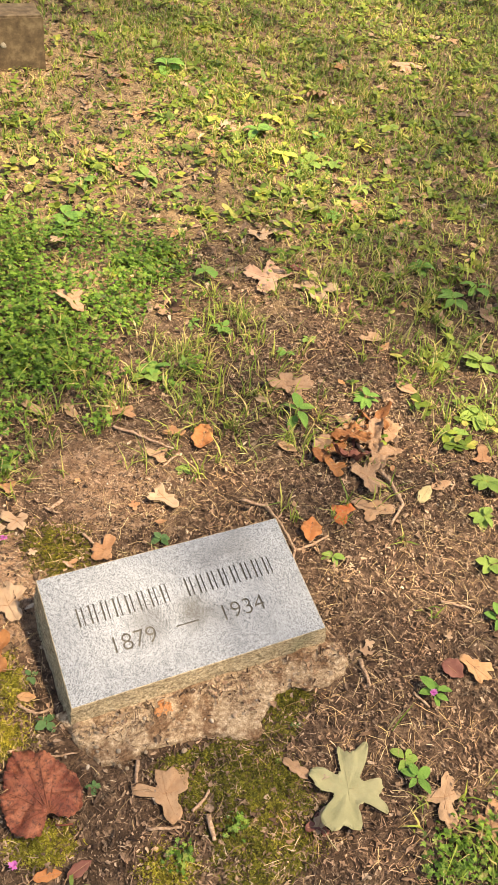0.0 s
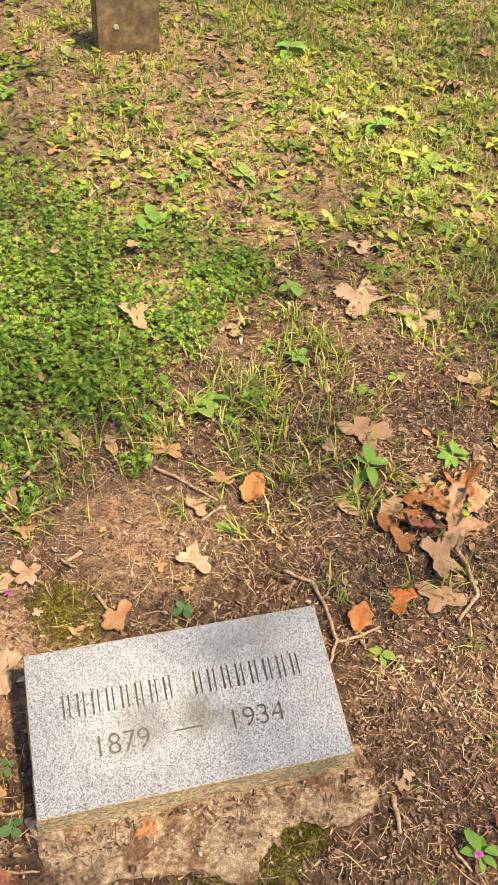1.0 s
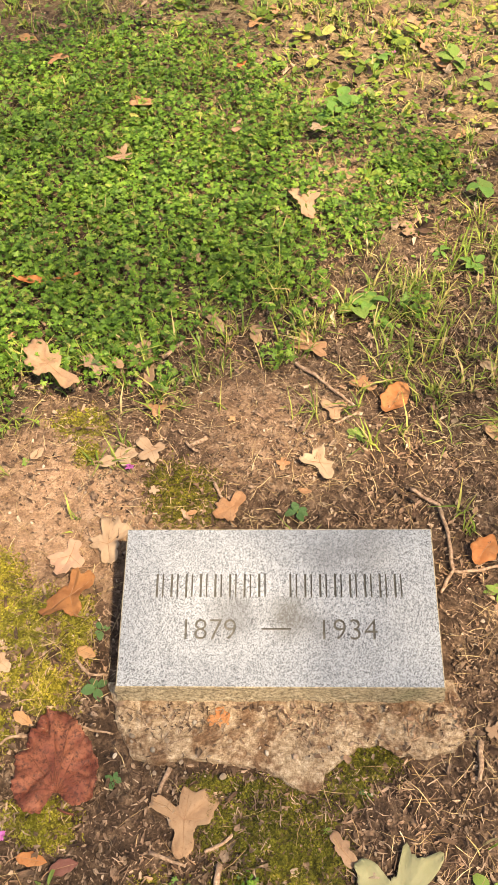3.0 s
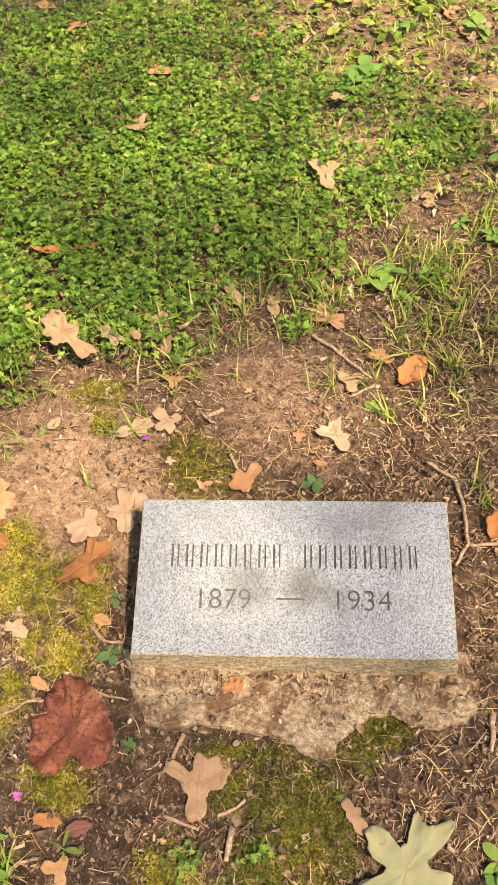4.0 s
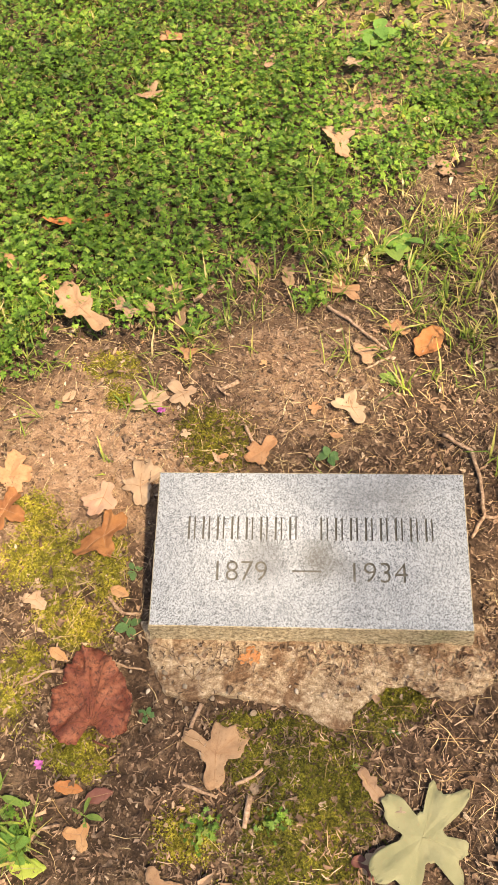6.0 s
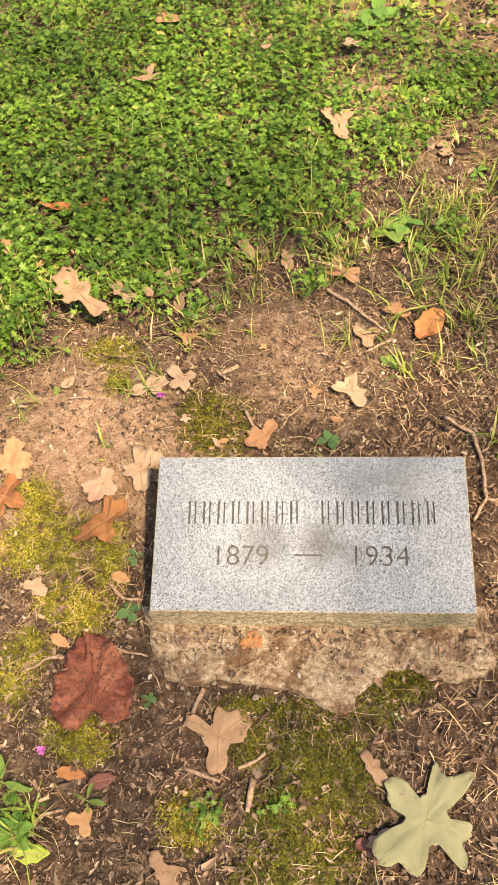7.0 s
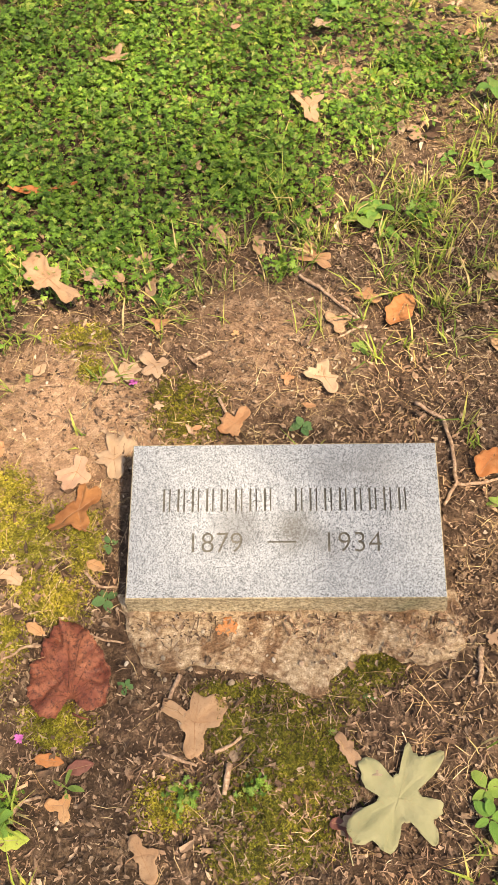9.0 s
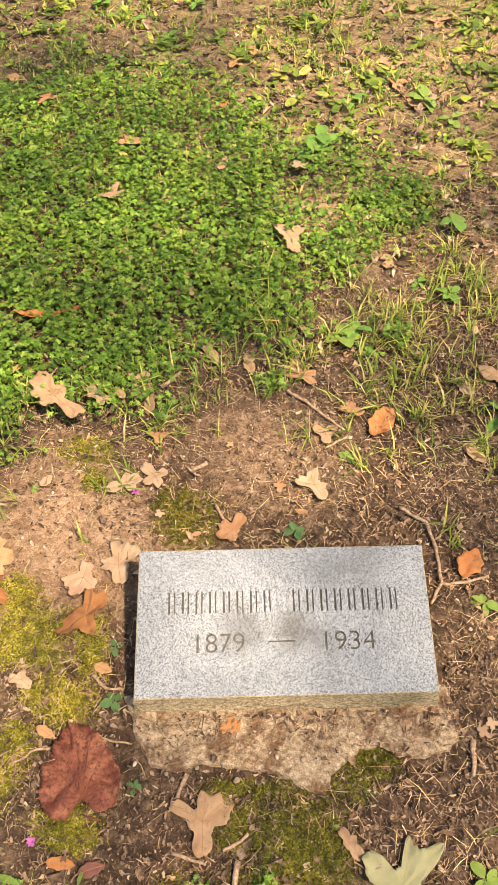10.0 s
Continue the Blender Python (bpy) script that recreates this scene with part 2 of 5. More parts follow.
PURPLE = make_leaf("purple_petals", (0.62, 0.12, 0.48), (0.72, 0.25, 0.60), (0.3, 0.03, 0.3))

TAN = make_leaf("tan_leaf", (0.36, 0.215, 0.125), (0.48, 0.32, 0.20))
PALE_TAN = make_leaf("pale_tan_leaf", (0.40, 0.265, 0.17), (0.49, 0.355, 0.24), (0.35, 0.2, 0.11), amount=0.3)
PEACH = make_leaf("peach_leaf", (0.48, 0.27, 0.18), (0.55, 0.36, 0.25), (0.4, 0.2, 0.12), amount=0.3)
BROWN_TAN = make_leaf("brown_tan_leaf", (0.28, 0.17, 0.105), (0.41, 0.27, 0.175))
ORANGE_TAN = make_leaf("orange_tan_leaf", (0.50, 0.25, 0.11), (0.56, 0.34, 0.18))
ORANGE = make_leaf("orange_leaf", (0.46, 0.17, 0.06), (0.54, 0.26, 0.11))
RUST = make_leaf("rust_leaf", (0.38, 0.19, 0.095), (0.49, 0.29, 0.165))
ORANGE_BROWN = make_leaf("orange_brown_leaf", (0.22, 0.085, 0.035), (0.40, 0.18, 0.07))
RED_ORANGE = make_leaf("red_orange_leaf", (0.50, 0.13, 0.045), (0.56, 0.24, 0.09))
LEAF_RED = make_leaf("dark_red_leaf", (0.21, 0.062, 0.040), (0.42, 0.16, 0.085), (0.07, 0.025, 0.018), rough=0.42, amount=0.95, cut=0.47)
MAROON = make_leaf("maroon_leaf", (0.17, 0.055, 0.045), (0.28, 0.12, 0.09))
PALE_GREEN = make_leaf("pale_green_leaf", (0.25, 0.26, 0.14), (0.34, 0.335, 0.195), (0.40, 0.25, 0.14), amount=0.3)
LIME = make_leaf("lime_leaf", (0.30, 0.42, 0.05), (0.42, 0.50, 0.10))
OLIVE_TAN = make_leaf("olive_tan_leaf", (0.42, 0.36, 0.18), (0.52, 0.45, 0.25))
DARK_GREEN = make_leaf("dark_green_leaf", (0.06, 0.15, 0.05), (0.12, 0.23, 0.09), (0.05, 0.12, 0.03), amount=0.3)
MID_GREEN = make_leaf("mid_green_leaf", (0.10, 0.24, 0.045), (0.18, 0.34, 0.07), (0.07, 0.15, 0.03), amount=0.3)
BRIGHT_GREEN = make_leaf("bright_green_leaf", (0.15, 0.27, 0.055), (0.26, 0.36, 0.085), (0.1, 0.2, 0.03), amount=0.3)
YELLOW_GREEN = make_leaf("yellow_green_leaf", (0.38, 0.44, 0.07), (0.55, 0.52, 0.11), (0.25, 0.25, 0.04), amount=0.3)
VEIN = make_plain("leaf_vein", [(0.3, (0.28, 0.15, 0.085)), (0.7, (0.42, 0.26, 0.155))], 90)
DARK_VEIN = make_plain("dark_leaf_vein", [(0.3, (0.10, 0.03, 0.02)), (0.7, (0.20, 0.07, 0.04))], 90)
PALE_VEIN = make_plain("pale_leaf_vein", [(0.3, (0.30, 0.295, 0.165)), (0.7, (0.38, 0.36, 0.215))], 90)
STEM = make_plain("green_stem", [(0.3, (0.16, 0.22, 0.06)), (0.7, (0.30, 0.30, 0.10))], 60)


def tube(name, pts, radii, material, sides=6):
    pts = [Vector(p) for p in pts]
    verts, faces = [], []
    for i, p in enumerate(pts):
        d = (pts[min(i + 1, len(pts) - 1)] - pts[max(i - 1, 0)]).normalized()
        side = d.cross(Vector((0, 0, 1)))
        side = side.normalized() if side.length > 1e-4 else Vector((1, 0, 0))
        upv = side.cross(d)
        for s in range(sides):
            a = 2 * math.pi * s / sides
            verts.append(p + (math.cos(a) * side + math.sin(a) * upv) * float(radii[i]))
    for i in range(len(pts) - 1):
        for s in range(sides):
            t = (s + 1) % sides
            faces.append([i * sides + s, i * sides + t, (i + 1) * sides + t, (i + 1) * sides + s])
    faces += [list(range(sides))[::-1], list(range((len(pts) - 1) * sides, len(pts) * sides))]
    return np_mesh(name, verts, faces, material)


def spin(yaw, tilt, roll):
    """Rotation matrices for arrays of angles."""
    cz, sz, cy, sy, cx, sx = np.cos(yaw), np.sin(yaw), np.cos(tilt), np.sin(tilt), np.cos(roll), np.sin(roll)
    m = np.empty((len(yaw), 3, 3))
    m[:, 0, 0], m[:, 0, 1], m[:, 0, 2] = cz * cy, cz * sy * sx - sz * cx, cz * sy * cx + sz * sx
    m[:, 1, 0], m[:, 1, 1], m[:, 1, 2] = sz * cy, sz * sy * sx + cz * cx, sz * sy * cx - cz * sx
    m[:, 2, 0], m[:, 2, 1], m[:, 2, 2] = -sy, cy * sx, cy * cx
    return m


def fans(shape, where, yaw, tilt, roll, size, jitter=0.0):
    """Many small fan-shaped pieces; shape is one piece, its first corner the hub."""
    n, k = len(where), len(shape)
    pts = np.repeat(shape[None], n, 0)
    if jitter:
        pts = pts * (1 + jitter * rng.uniform(-1, 1, (n, k, 1)))
        pts[:, :, 2] += jitter * 0.25 * rng.uniform(-1, 1, (n, k))
    if np.ndim(size) == 1:
        size = size[:, None, None]
    else:
        size = size[:, None, :]
    pts = np.einsum("nij,nkj->nki", spin(yaw, tilt, roll), pts * size) + where[:, None, :]
    return pts


def fan_faces(n, k, closed=True):
    a = np.arange(1, k)
    b = np.roll(a, -1) if closed else a + 1
    if not closed:
        a, b = a[:-1], b[:-1]
    one = np.stack([np.zeros_like(a), a, b], 1)
    return (one[None] + (np.arange(n) * k)[:, None, None]).reshape(-1, 3)


# ---- ground ----
def height(x, y):
    """Gentle swells and small lumps of the bare soil."""
    x, y = np.asarray(x, float), np.asarray(y, float)
    swell = 0.006 * np.sin(3.1 * x + 1.3) * np.sin(2.7 * y + 0.4) + 0.004 * np.sin(7.3 * x - 4.1 * y)
    lump = 0.0016 * np.sin(41 * x + 3 * np.sin(23 * y)) * np.sin(37 * y + 2 * np.sin(29 * x))
    grain = 0.0022 * np.sin(97 * x + 61 * y + 2 * np.sin(71 * y)) * np.sin(113 * y - 53 * x)
    near = 1 - np.exp(-((x / 0.45) ** 2 + ((y - 0.1) / 0.35) ** 2) * 1.2)
    return (swell + 0.006) * near * np.exp(-np.maximum(np.hypot(x, y) - 8, 0) / 5) - 0.006 + lump + grain


def graded(lo, hi, step):
    """Even steps between lo and hi, then ever longer ones to the horizon."""
    inner = np.arange(lo, hi, step)
    reach = step * 1.35 ** np.arange(1, 34)
    reach = np.cumsum(reach)
    reach = reach[reach < 900]
    return np.concatenate([(lo - reach)[::-1], inner, inner[-1] + reach])


def make_ground():
    xs, ys = graded(-1.2, 3.6, 0.024), graded(-0.7, 4.2, 0.024)
    gx, gy = np.meshgrid(xs, ys)
    v = np.stack([gx.ravel(), gy.ravel(), height(gx, gy).ravel()], 1)
    n, k = len(xs), np.arange(len(xs) * len(ys)).reshape(len(ys), len(xs))
    f = np.stack([k[:-1, :-1].ravel(), k[:-1, 1:].ravel(), k[1:, 1:].ravel(), k[1:, :-1].ravel()], 1)
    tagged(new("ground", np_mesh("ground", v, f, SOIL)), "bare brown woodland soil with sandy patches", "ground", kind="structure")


make_ground()


# ---- unseen tree added beside the plot for dappled shade ----
OAK_LEAF = make_island("canopy_leaves", [(0.0, (0.05, 0.10, 0.02)), (1.0, (0.13, 0.18, 0.04))], 0.5, 0.3)
TRUNK = make_plain("oak_bark", [(0.3, (0.05, 0.035, 0.025)), (0.7, (0.20, 0.15, 0.11))], 12, 0.95, 1.0, 0.03)


def sunny(x, y):
    """How far the added crown is opened above spots meant to be sunlit."""
    open_at = np.zeros(x.shape)
    for sx, sy, r, a in ((-0.42, 0.42, 0.16, 1.0), (-0.50, 0.10, 0.14, 1.0), (-0.10, 0.20, 0.11, 0.7), (-0.14, -0.05, 0.10, 0.7), (0.24, 0.02, 0.09, 0.6), (0.12, 0.10, 0.20, 0.62), (0.20, 0.20, 0.10, 0.55), (-0.24, -0.34, 0.15, 0.8), (0.27, -0.08, 0.10, 0.7), (0.60, 0.10, 0.22, 0.6), (0.76, 0.52, 0.20, 0.9), (-0.16, -0.24, 0.12, 0.6), (-0.32, -0.22, 0.12, 0.5), (0.18, 1.25, 0.24, 1.0), (0.32, 1.05, 0.16, 0.9),
                         (-0.2, 1.55, 0.2, 0.25), (-0.28, 0.62, 0.13, 0.9), (0.05, 1.36, 0.18, 0.9), (0.11, 1.0, 0.13, 0.8), (0.36, 0.55, 0.15, 0.7), (0.44, -0.12, 0.15, 0.75), (-0.36, -0.13, 0.11, 0.7), (0.30, 0.85, 0.14, 0.6), (0.62, 0.80, 0.16, 0.5), (1.05, 2.35, 0.55, 1.0), (1.2, 1.75, 0.35, 0.9), (0.45, 2.2, 0.3, 0.8), (2.3, 3.5, 0.6, 1.0), (0.95, 0.55, 0.25, 1.0),
                         (0.85, 0.22, 0.16, 0.8), (-0.14, 0.60, 0.22, 1.0), (-0.3, 0.8, 0.15, 0.6), (0.75, 1.2, 0.2, 0.7), (-0.4, 2.7, 0.3, 0.7), (0.22, 1.65, 0.3, 0.9), (-0.05, 1.78, 0.28, 0.9), (0.44, 1.58, 0.16, 0.8), (0.46, 0.42, 0.13, 0.6)):
        open_at = np.maximum(open_at, a * np.exp(-((x - sx) ** 2 + (y - sy) ** 2) / r ** 2))
    return open_at


def shady(x, y):
    """Where the added crown is packed densest to darken the ground below."""
    closed = np.zeros(x.shape)
    for sx, sy, r, a in ((0.19, -0.35, 0.15, 0.6), (0.20, 0.27, 0.09, 0.15), (-0.08, 0.24, 0.08, 0.16), (-0.44, -0.33, 0.12, 0.12), (0.34, -0.38, 0.10, 0.3), (-0.45, 1.05, 0.25, 0.5)):
        closed = np.maximum(closed, a * np.exp(-((x - sx) ** 2 + (y - sy) ** 2) / r ** 2))
    return closed


def make_shade_tree():
    tree = tagged(new("unseen_shade_oak"), "unseen leafy oak added beside the graves, its loose green crown casting dappled shade", "tree")
    foot = Vector((4.6, -1.9, 0))
    heights = [-0.2, 0.3, 1.5, 3.5, 5.5, 7.5]
    trunk = [foot + Vector((0.12 * math.sin(h), 0.1 * math.cos(h * 0.8), h)) for h in heights]
    part_of("trunk", tube("trunk", trunk, [0.42, 0.33, 0.27, 0.23, 0.18, 0.10], TRUNK, 14), tree)
    for k in range(14):
        h, a, reach = 4.2 + 0.25 * k, k * 2.4, random.Random(k).uniform(2.0, 3.4)
        path = [foot + Vector((math.cos(a) * reach * f, math.sin(a) * reach * f, h + 1.8 * f ** 0.8)) for f in (0, 0.25, 0.5, 0.75, 1)]
        part_of("limb", tube("limb", path, [0.045, 0.036, 0.026, 0.017, 0.008], TRUNK, 8), tree)
    # Leaves are placed along the sun's rays from the chosen sun and shade spots.
    gx, gy, h = rng.uniform(-2.6, 4.6, 24000), rng.uniform(-2.4, 5.6, 24000), rng.uniform(6.2, 9.4, 24000)
    crown = np.hypot((gx - 1.0) / 3.4, (gy - 1.6) / 3.8)
    clump = 0.5 + 0.5 * np.sin(5.1 * gx + 2 * np.sin(3.7 * gy)) * np.sin(4.6 * gy + 1.7 * np.sin(4.1 * gx))
    keep = rng.random(24000) < ((0.08 + 0.22 * clump) * (1 - sunny(gx, gy)) + 0.45 * shady(gx, gy)) * (crown < 1 + 0.1 * np.sin(9 * gx))
    gx, gy, h = gx[keep], gy[keep], h[keep]
    n = len(gx)
    where = np.stack([gx + SUN_DIR.x / SUN_DIR.z * h, gy + SUN_DIR.y / SUN_DIR.z * h, h], 1)
    s = np.linspace(0, 2 * np.pi, 13)[:-1]
    shape = np.vstack([[0, 0, 0], np.stack([np.cos(s) * (1 + 0.25 * np.cos(4 * s)), 0.6 * np.sin(s) * (1 + 0.25 * np.cos(5 * s)), 0.1 * np.cos(2 * s)], 1)])
    pts = fans(shape, where, rng.uniform(0, 6.28, n), rng.normal(0, 0.5, n), rng.normal(0, 0.5, n), rng.uniform(0.05, 0.085, n), 0.15)
    part_of("crown", np_mesh("crown", pts.reshape(-1, 3), fan_faces(n, 13), OAK_LEAF), tree)


make_shade_tree()


# ---- headstone ----
FACE_RISE, STONE_W, STONE_D, STONE_H = 0.051, 0.508, 0.254, 0.055
SLOPE = math.atan2(FACE_RISE, STONE_D)
FACE_LEN = math.hypot(FACE_RISE, STONE_D)
FACE = pose(0, 0, STONE_H) @ Matrix.Rotation(SLOPE, 4, "X")


def rim(inset, nx=46, ny=24):
    w, d = STONE_W / 2 - inset, STONE_D
    pts = [(-w + 2 * w * i / nx, inset) for i in range(nx)]
    pts += [(w, inset + (d - 2 * inset) * i / ny) for i in range(ny)]
    pts += [(w - 2 * w * i / nx, d - inset) for i in range(nx)]
    pts += [(-w, d - inset - (d - 2 * inset) * i / ny) for i in range(ny)]
    return pts


def stone_body():
    bm = bmesh.new()
    rings = []
    for level in range(9):
        ring = []
        for x, y in rim(0.0015 if level == 0 else 0.0):
            top = STONE_H + FACE_RISE * y / STONE_D
            if level < 2:
                z, out = top - 0.0012 * level, 0.0
            else:
                f = (level - 1) / 7
                z = top + (-0.04 - top) * f
                out = 0.0045 * noise.noise((x * 30, y * 30, z * 45)) + 0.002 * noise.noise((x * 90, y * 90, z * 90)) + 0.017 * f ** 1.5
            nx = (x / (STONE_W / 2)) if abs(x) > STONE_W / 2 - 0.002 else 0
            ny = -1 if y < 0.002 else (1 if y > STONE_D - 0.002 else 0)
            ring.append(bm.verts.new((x + nx * out, y + ny * out, z)))
        rings.append(ring)
    n = len(rings[0])
    for a, b in zip(rings, rings[1:]):
        for i in range(n):
            bm.faces.new((a[i], b[i], b[(i + 1) % n], a[(i + 1) % n]))
    bm.faces.new(rings[0])
    bm.faces.new(list(reversed(rings[-1])))
    bmesh.ops.recalc_face_normals(bm, faces=bm.faces)
    me = bpy.data.meshes.new("body")
    bm.to_mesh(me)
    return me


def box_bm(bm, x0, x1, y0, y1, z0, z1):
    v = [bm.verts.new(p) for p in ((x0, y0, z0), (x1, y0, z0), (x1, y1, z0), (x0, y1, z0), (x0, y0, z1), (x1, y0, z1), (x1, y1, z1), (x0, y1, z1))]
    for q in ((0, 3, 2, 1), (4, 5, 6, 7), (0, 1, 5, 4), (1, 2, 6, 5), (2, 3, 7, 6), (3, 0, 4, 7)):
        bm.faces.new([v[i] for i in q])


def digit_mesh(char, tall, depth):
    """One character of the built-in font, standing on y = 0, centred on x = 0."""
    cu = bpy.data.curves.new("digit", "FONT")
    cu.body, cu.size, cu.extrude, cu.align_x, cu.resolution_u = char, tall / 0.70, depth / 2, "CENTER", 4
    cu.offset = -0.0005
    ob = new("digit", cu)
    bpy.context.view_layer.update()
    me = bpy.data.meshes.new_from_object(ob.evaluated_get(bpy.context.evaluated_depsgraph_get()))
    bpy.data.objects.remove(ob)
    return me


def make_headstone():
    base = tagged(new("headstone"), "low grey granite grave marker, slanted face with carved inscription", "headstone")
    cut = bmesh.new()
    marks = []
    deep = 0.003
    # upright bars in place of the name, two to a letter cell
    for u0, u1 in ((-0.204, -0.014), (0.013, 0.206)):
        cell = (u1 - u0) / 8
        for k in range(8):
            for off, wide in ((0.18, 0.0034), (0.60, 0.0024)):
                x0 = u0 + cell * (k + off)
                marks.append(("name_bar", x0, x0 + wide, 0.142, 0.181))
    marks.append(("dash", -0.028, 0.019, 0.0895, 0.0922))
    floors = []
    for name, x0, x1, y0, y1 in marks:
        box_bm(cut, x0, x1, y0, y1, -deep, 0.004)
        bm = bmesh.new()
        box_bm(bm, x0 + 0.0001, x1 - 0.0001, y0 + 0.0001, y1 - 0.0001, -deep - 0.001, -deep + 0.0003)
        me = bpy.data.meshes.new(name)
        bm.to_mesh(me)
        me.materials.append(GROOVE)
        floors.append((name, me, Matrix()))
    for text, u0, u1 in (("1879", -0.160, -0.066), ("1934", 0.059, 0.158)):
        for k, char in enumerate(text):
            at = Matrix.Translation((u0 + (u1 - u0) * (k + 0.5) / 4, 0.074, 0.0))
            me = digit_mesh(char, 0.0335, 0.02)
            bm = bmesh.new()
            bm.from_mesh(me)
            bmesh.ops.remove_doubles(bm, verts=bm.verts, dist=1e-5)
            bm.transform(at @ Matrix.Translation((0, 0, 0.01 - deep)))
            tmp = bpy.data.meshes.new("cut")
            bm.to_mesh(tmp)
            cut.from_mesh(tmp)
            flat = digit_mesh(char, 0.0334, 0.0012)
            flat.materials.clear()
            flat.materials.append(GROOVE)
            floors.append(("numeral", flat, at @ Matrix.Translation((0, 0, -deep - 0.0003))))
    cut.transform(FACE)
    cutter_me = bpy.data.meshes.new("cutter")
    cut.to_mesh(cutter_me)
    cutter, blank = new("cutter", cutter_me), new("blank", stone_body())
    mod = blank.modifiers.new("cut", "BOOLEAN")
    mod.object, mod.operation, mod.solver = cutter, "DIFFERENCE", "EXACT"
    bpy.context.view_layer.update()
    me = bpy.data.meshes.new_from_object(blank.evaluated_get(bpy.context.evaluated_depsgraph_get()))
    bpy.data.objects.remove(blank)
    bpy.data.objects.remove(cutter)
    me.materials.clear()
    for m in (GRANITE, SIDE, GROOVE):
        me.materials.append(m)
    up = FACE.to_3x3() @ Vector((0, 0, 1))
    for p in me.polygons:
        c = p.center
        inside = abs(c.x) < STONE_W / 2 - 0.01 and 0.01 < c.y < STONE_D - 0.01 and c.z > 0.03
        p.material_index = 0 if p.normal.dot(up) > 0.97 and c.z > 0.05 else (2 if inside else 1)
    part_of("body", me, base)
    for name, me, at in floors:
        ob = part_of(name, me, base)
        ob.matrix_basis = FACE @ at


make_headstone()


# ---- concrete footing in front of the stone ----
def slab(name, outline, top, label):
    pts = np.array(outline)
    dense = []
    for a, b in zip(pts, np.roll(pts, -1, 0)):
        for f in np.linspace(0, 1, 8, endpoint=False):
            q = a + (b - a) * f
            w = Vector((q[0] * 60, q[1] * 60, 0))
            dense.append(q + 0.006 * np.array([noise.noise(w), noise.noise(w + Vector((9, 5, 3)))]))
    dense = np.array(dense)
    mid = np.array([dense[:, 0].mean(), -0.01])
    n, verts, faces = len(dense), [], []
    levels = [(1.02, -0.03), (1.0, top - 0.006), (0.975, top - 0.001), (0.93, top)] + [(f, top) for f in (0.86, 0.78, 0.68, 0.56, 0.42, 0.26)]
    for f, z in levels:
        for x, y in mid + (dense - mid) * f:
            rough = 0.0050 * noise.noise((x * 28, y * 28, 1)) + 0.0022 * noise.noise((x * 150, y * 150, 4))
            verts.append((x, y, z + (rough if z > 0 else 0)))
    for r in range(len(levels) - 1):
        for i in range(n):
            j = (i + 1) % n
            faces.append([r * n + i, r * n + j, (r + 1) * n + j, (r + 1) * n + i])
    faces.append(list(range((len(levels) - 1) * n, len(levels) * n)))
    base = tagged(new(name), label, "footing")
    part_of("slab", np_mesh("slab", verts, faces, CONCRETE), base)
    bm = bmesh.new()
    bmesh.ops.create_icosphere(bm, subdivisions=2, radius=1.0)
    for v in bm.verts:
        v.co *= 1 + 0.25 * noise.noise(v.co * 1.3)
    stone = bpy.data.meshes.new("pebble")
    bm.to_mesh(stone)
    stone.materials.append(PALE_PEBBLE)
    rnd = random.Random(4)
    for _ in range(60):
        x, y = rnd.uniform(-0.23, 0.27), rnd.uniform(-0.13, -0.03)
        if y < -0.085 and not -0.01 < x < 0.06 and not -0.2 < x < -0.05:
            continue
        r = 0.0013 + 0.0038 * rnd.random() ** 2.5
        ob = part_of("pebble", stone, base)
        ob.matrix_basis = pose(x, y, top + r * 0.1, rnd.uniform(-20, 20), rnd.uniform(-20, 20), rnd.uniform(0, 360)) @ Matrix.Diagonal((r * 1.2, r * 0.9, r * 0.6, 1))
    return base


slab("concrete_footing", [(-0.275, 0.03), (-0.258, -0.028), (-0.241, -0.064), (-0.225, -0.091), (-0.184, -0.102), (-0.145, -0.089), (-0.104, -0.097),
     (-0.051, -0.102), (-0.007, -0.114), (0.028, -0.137), (0.054, -0.141), (0.068, -0.114), (0.119, -0.074), (0.164, -0.069), (0.18, -0.085),
     (0.224, -0.088), (0.264, -0.078), (0.289, -0.047), (0.29, -0.014), (0.275, 0.03)], 0.011,
     "broken old concrete footing with embedded pebbles under the granite marker")


# ---- small brown stone further back ----
def make_far_stone():
    base = tagged(new("stone_block"), "small upright brown stone marker standing in the grass", "stone")
    bm = bmesh.new()
    box_bm(bm, 0.165, 0.417, 2.955, 3.12, -0.05, 0.226)
    bmesh.ops.bevel(bm, geom=list(bm.edges), offset=0.008, segments=2, affect="EDGES")
    bmesh.ops.subdivide_edges(bm, edges=list(bm.edges), cuts=3, use_grid_fill=True)
    for v in bm.verts:
        v.co += 0.003 * Vector(noise.noise_vector(v.co * 14))
    me = bpy.data.meshes.new("block")
    bm.to_mesh(me)
    me.materials.append(FAR_STONE)
    part_of("block", me, base)
    bm = bmesh.new()
    bmesh.ops.create_icosphere(bm, subdivisions=2, radius=0.012)
    for v in bm.verts:
        v.co = Vector((v.co.x, v.co.y * 0.2, v.co.z)) * (1 + 0.3 * noise.noise(v.co * 90))
    bm.transform(pose(0.245, 2.953, 0.115))
    me = bpy.data.meshes.new("lichen")
    bm.to_mesh(me)
    me.materials.append(LICHEN)
    part_of("lichen", me, base, "pale round lichen spot")


make_far_stone()


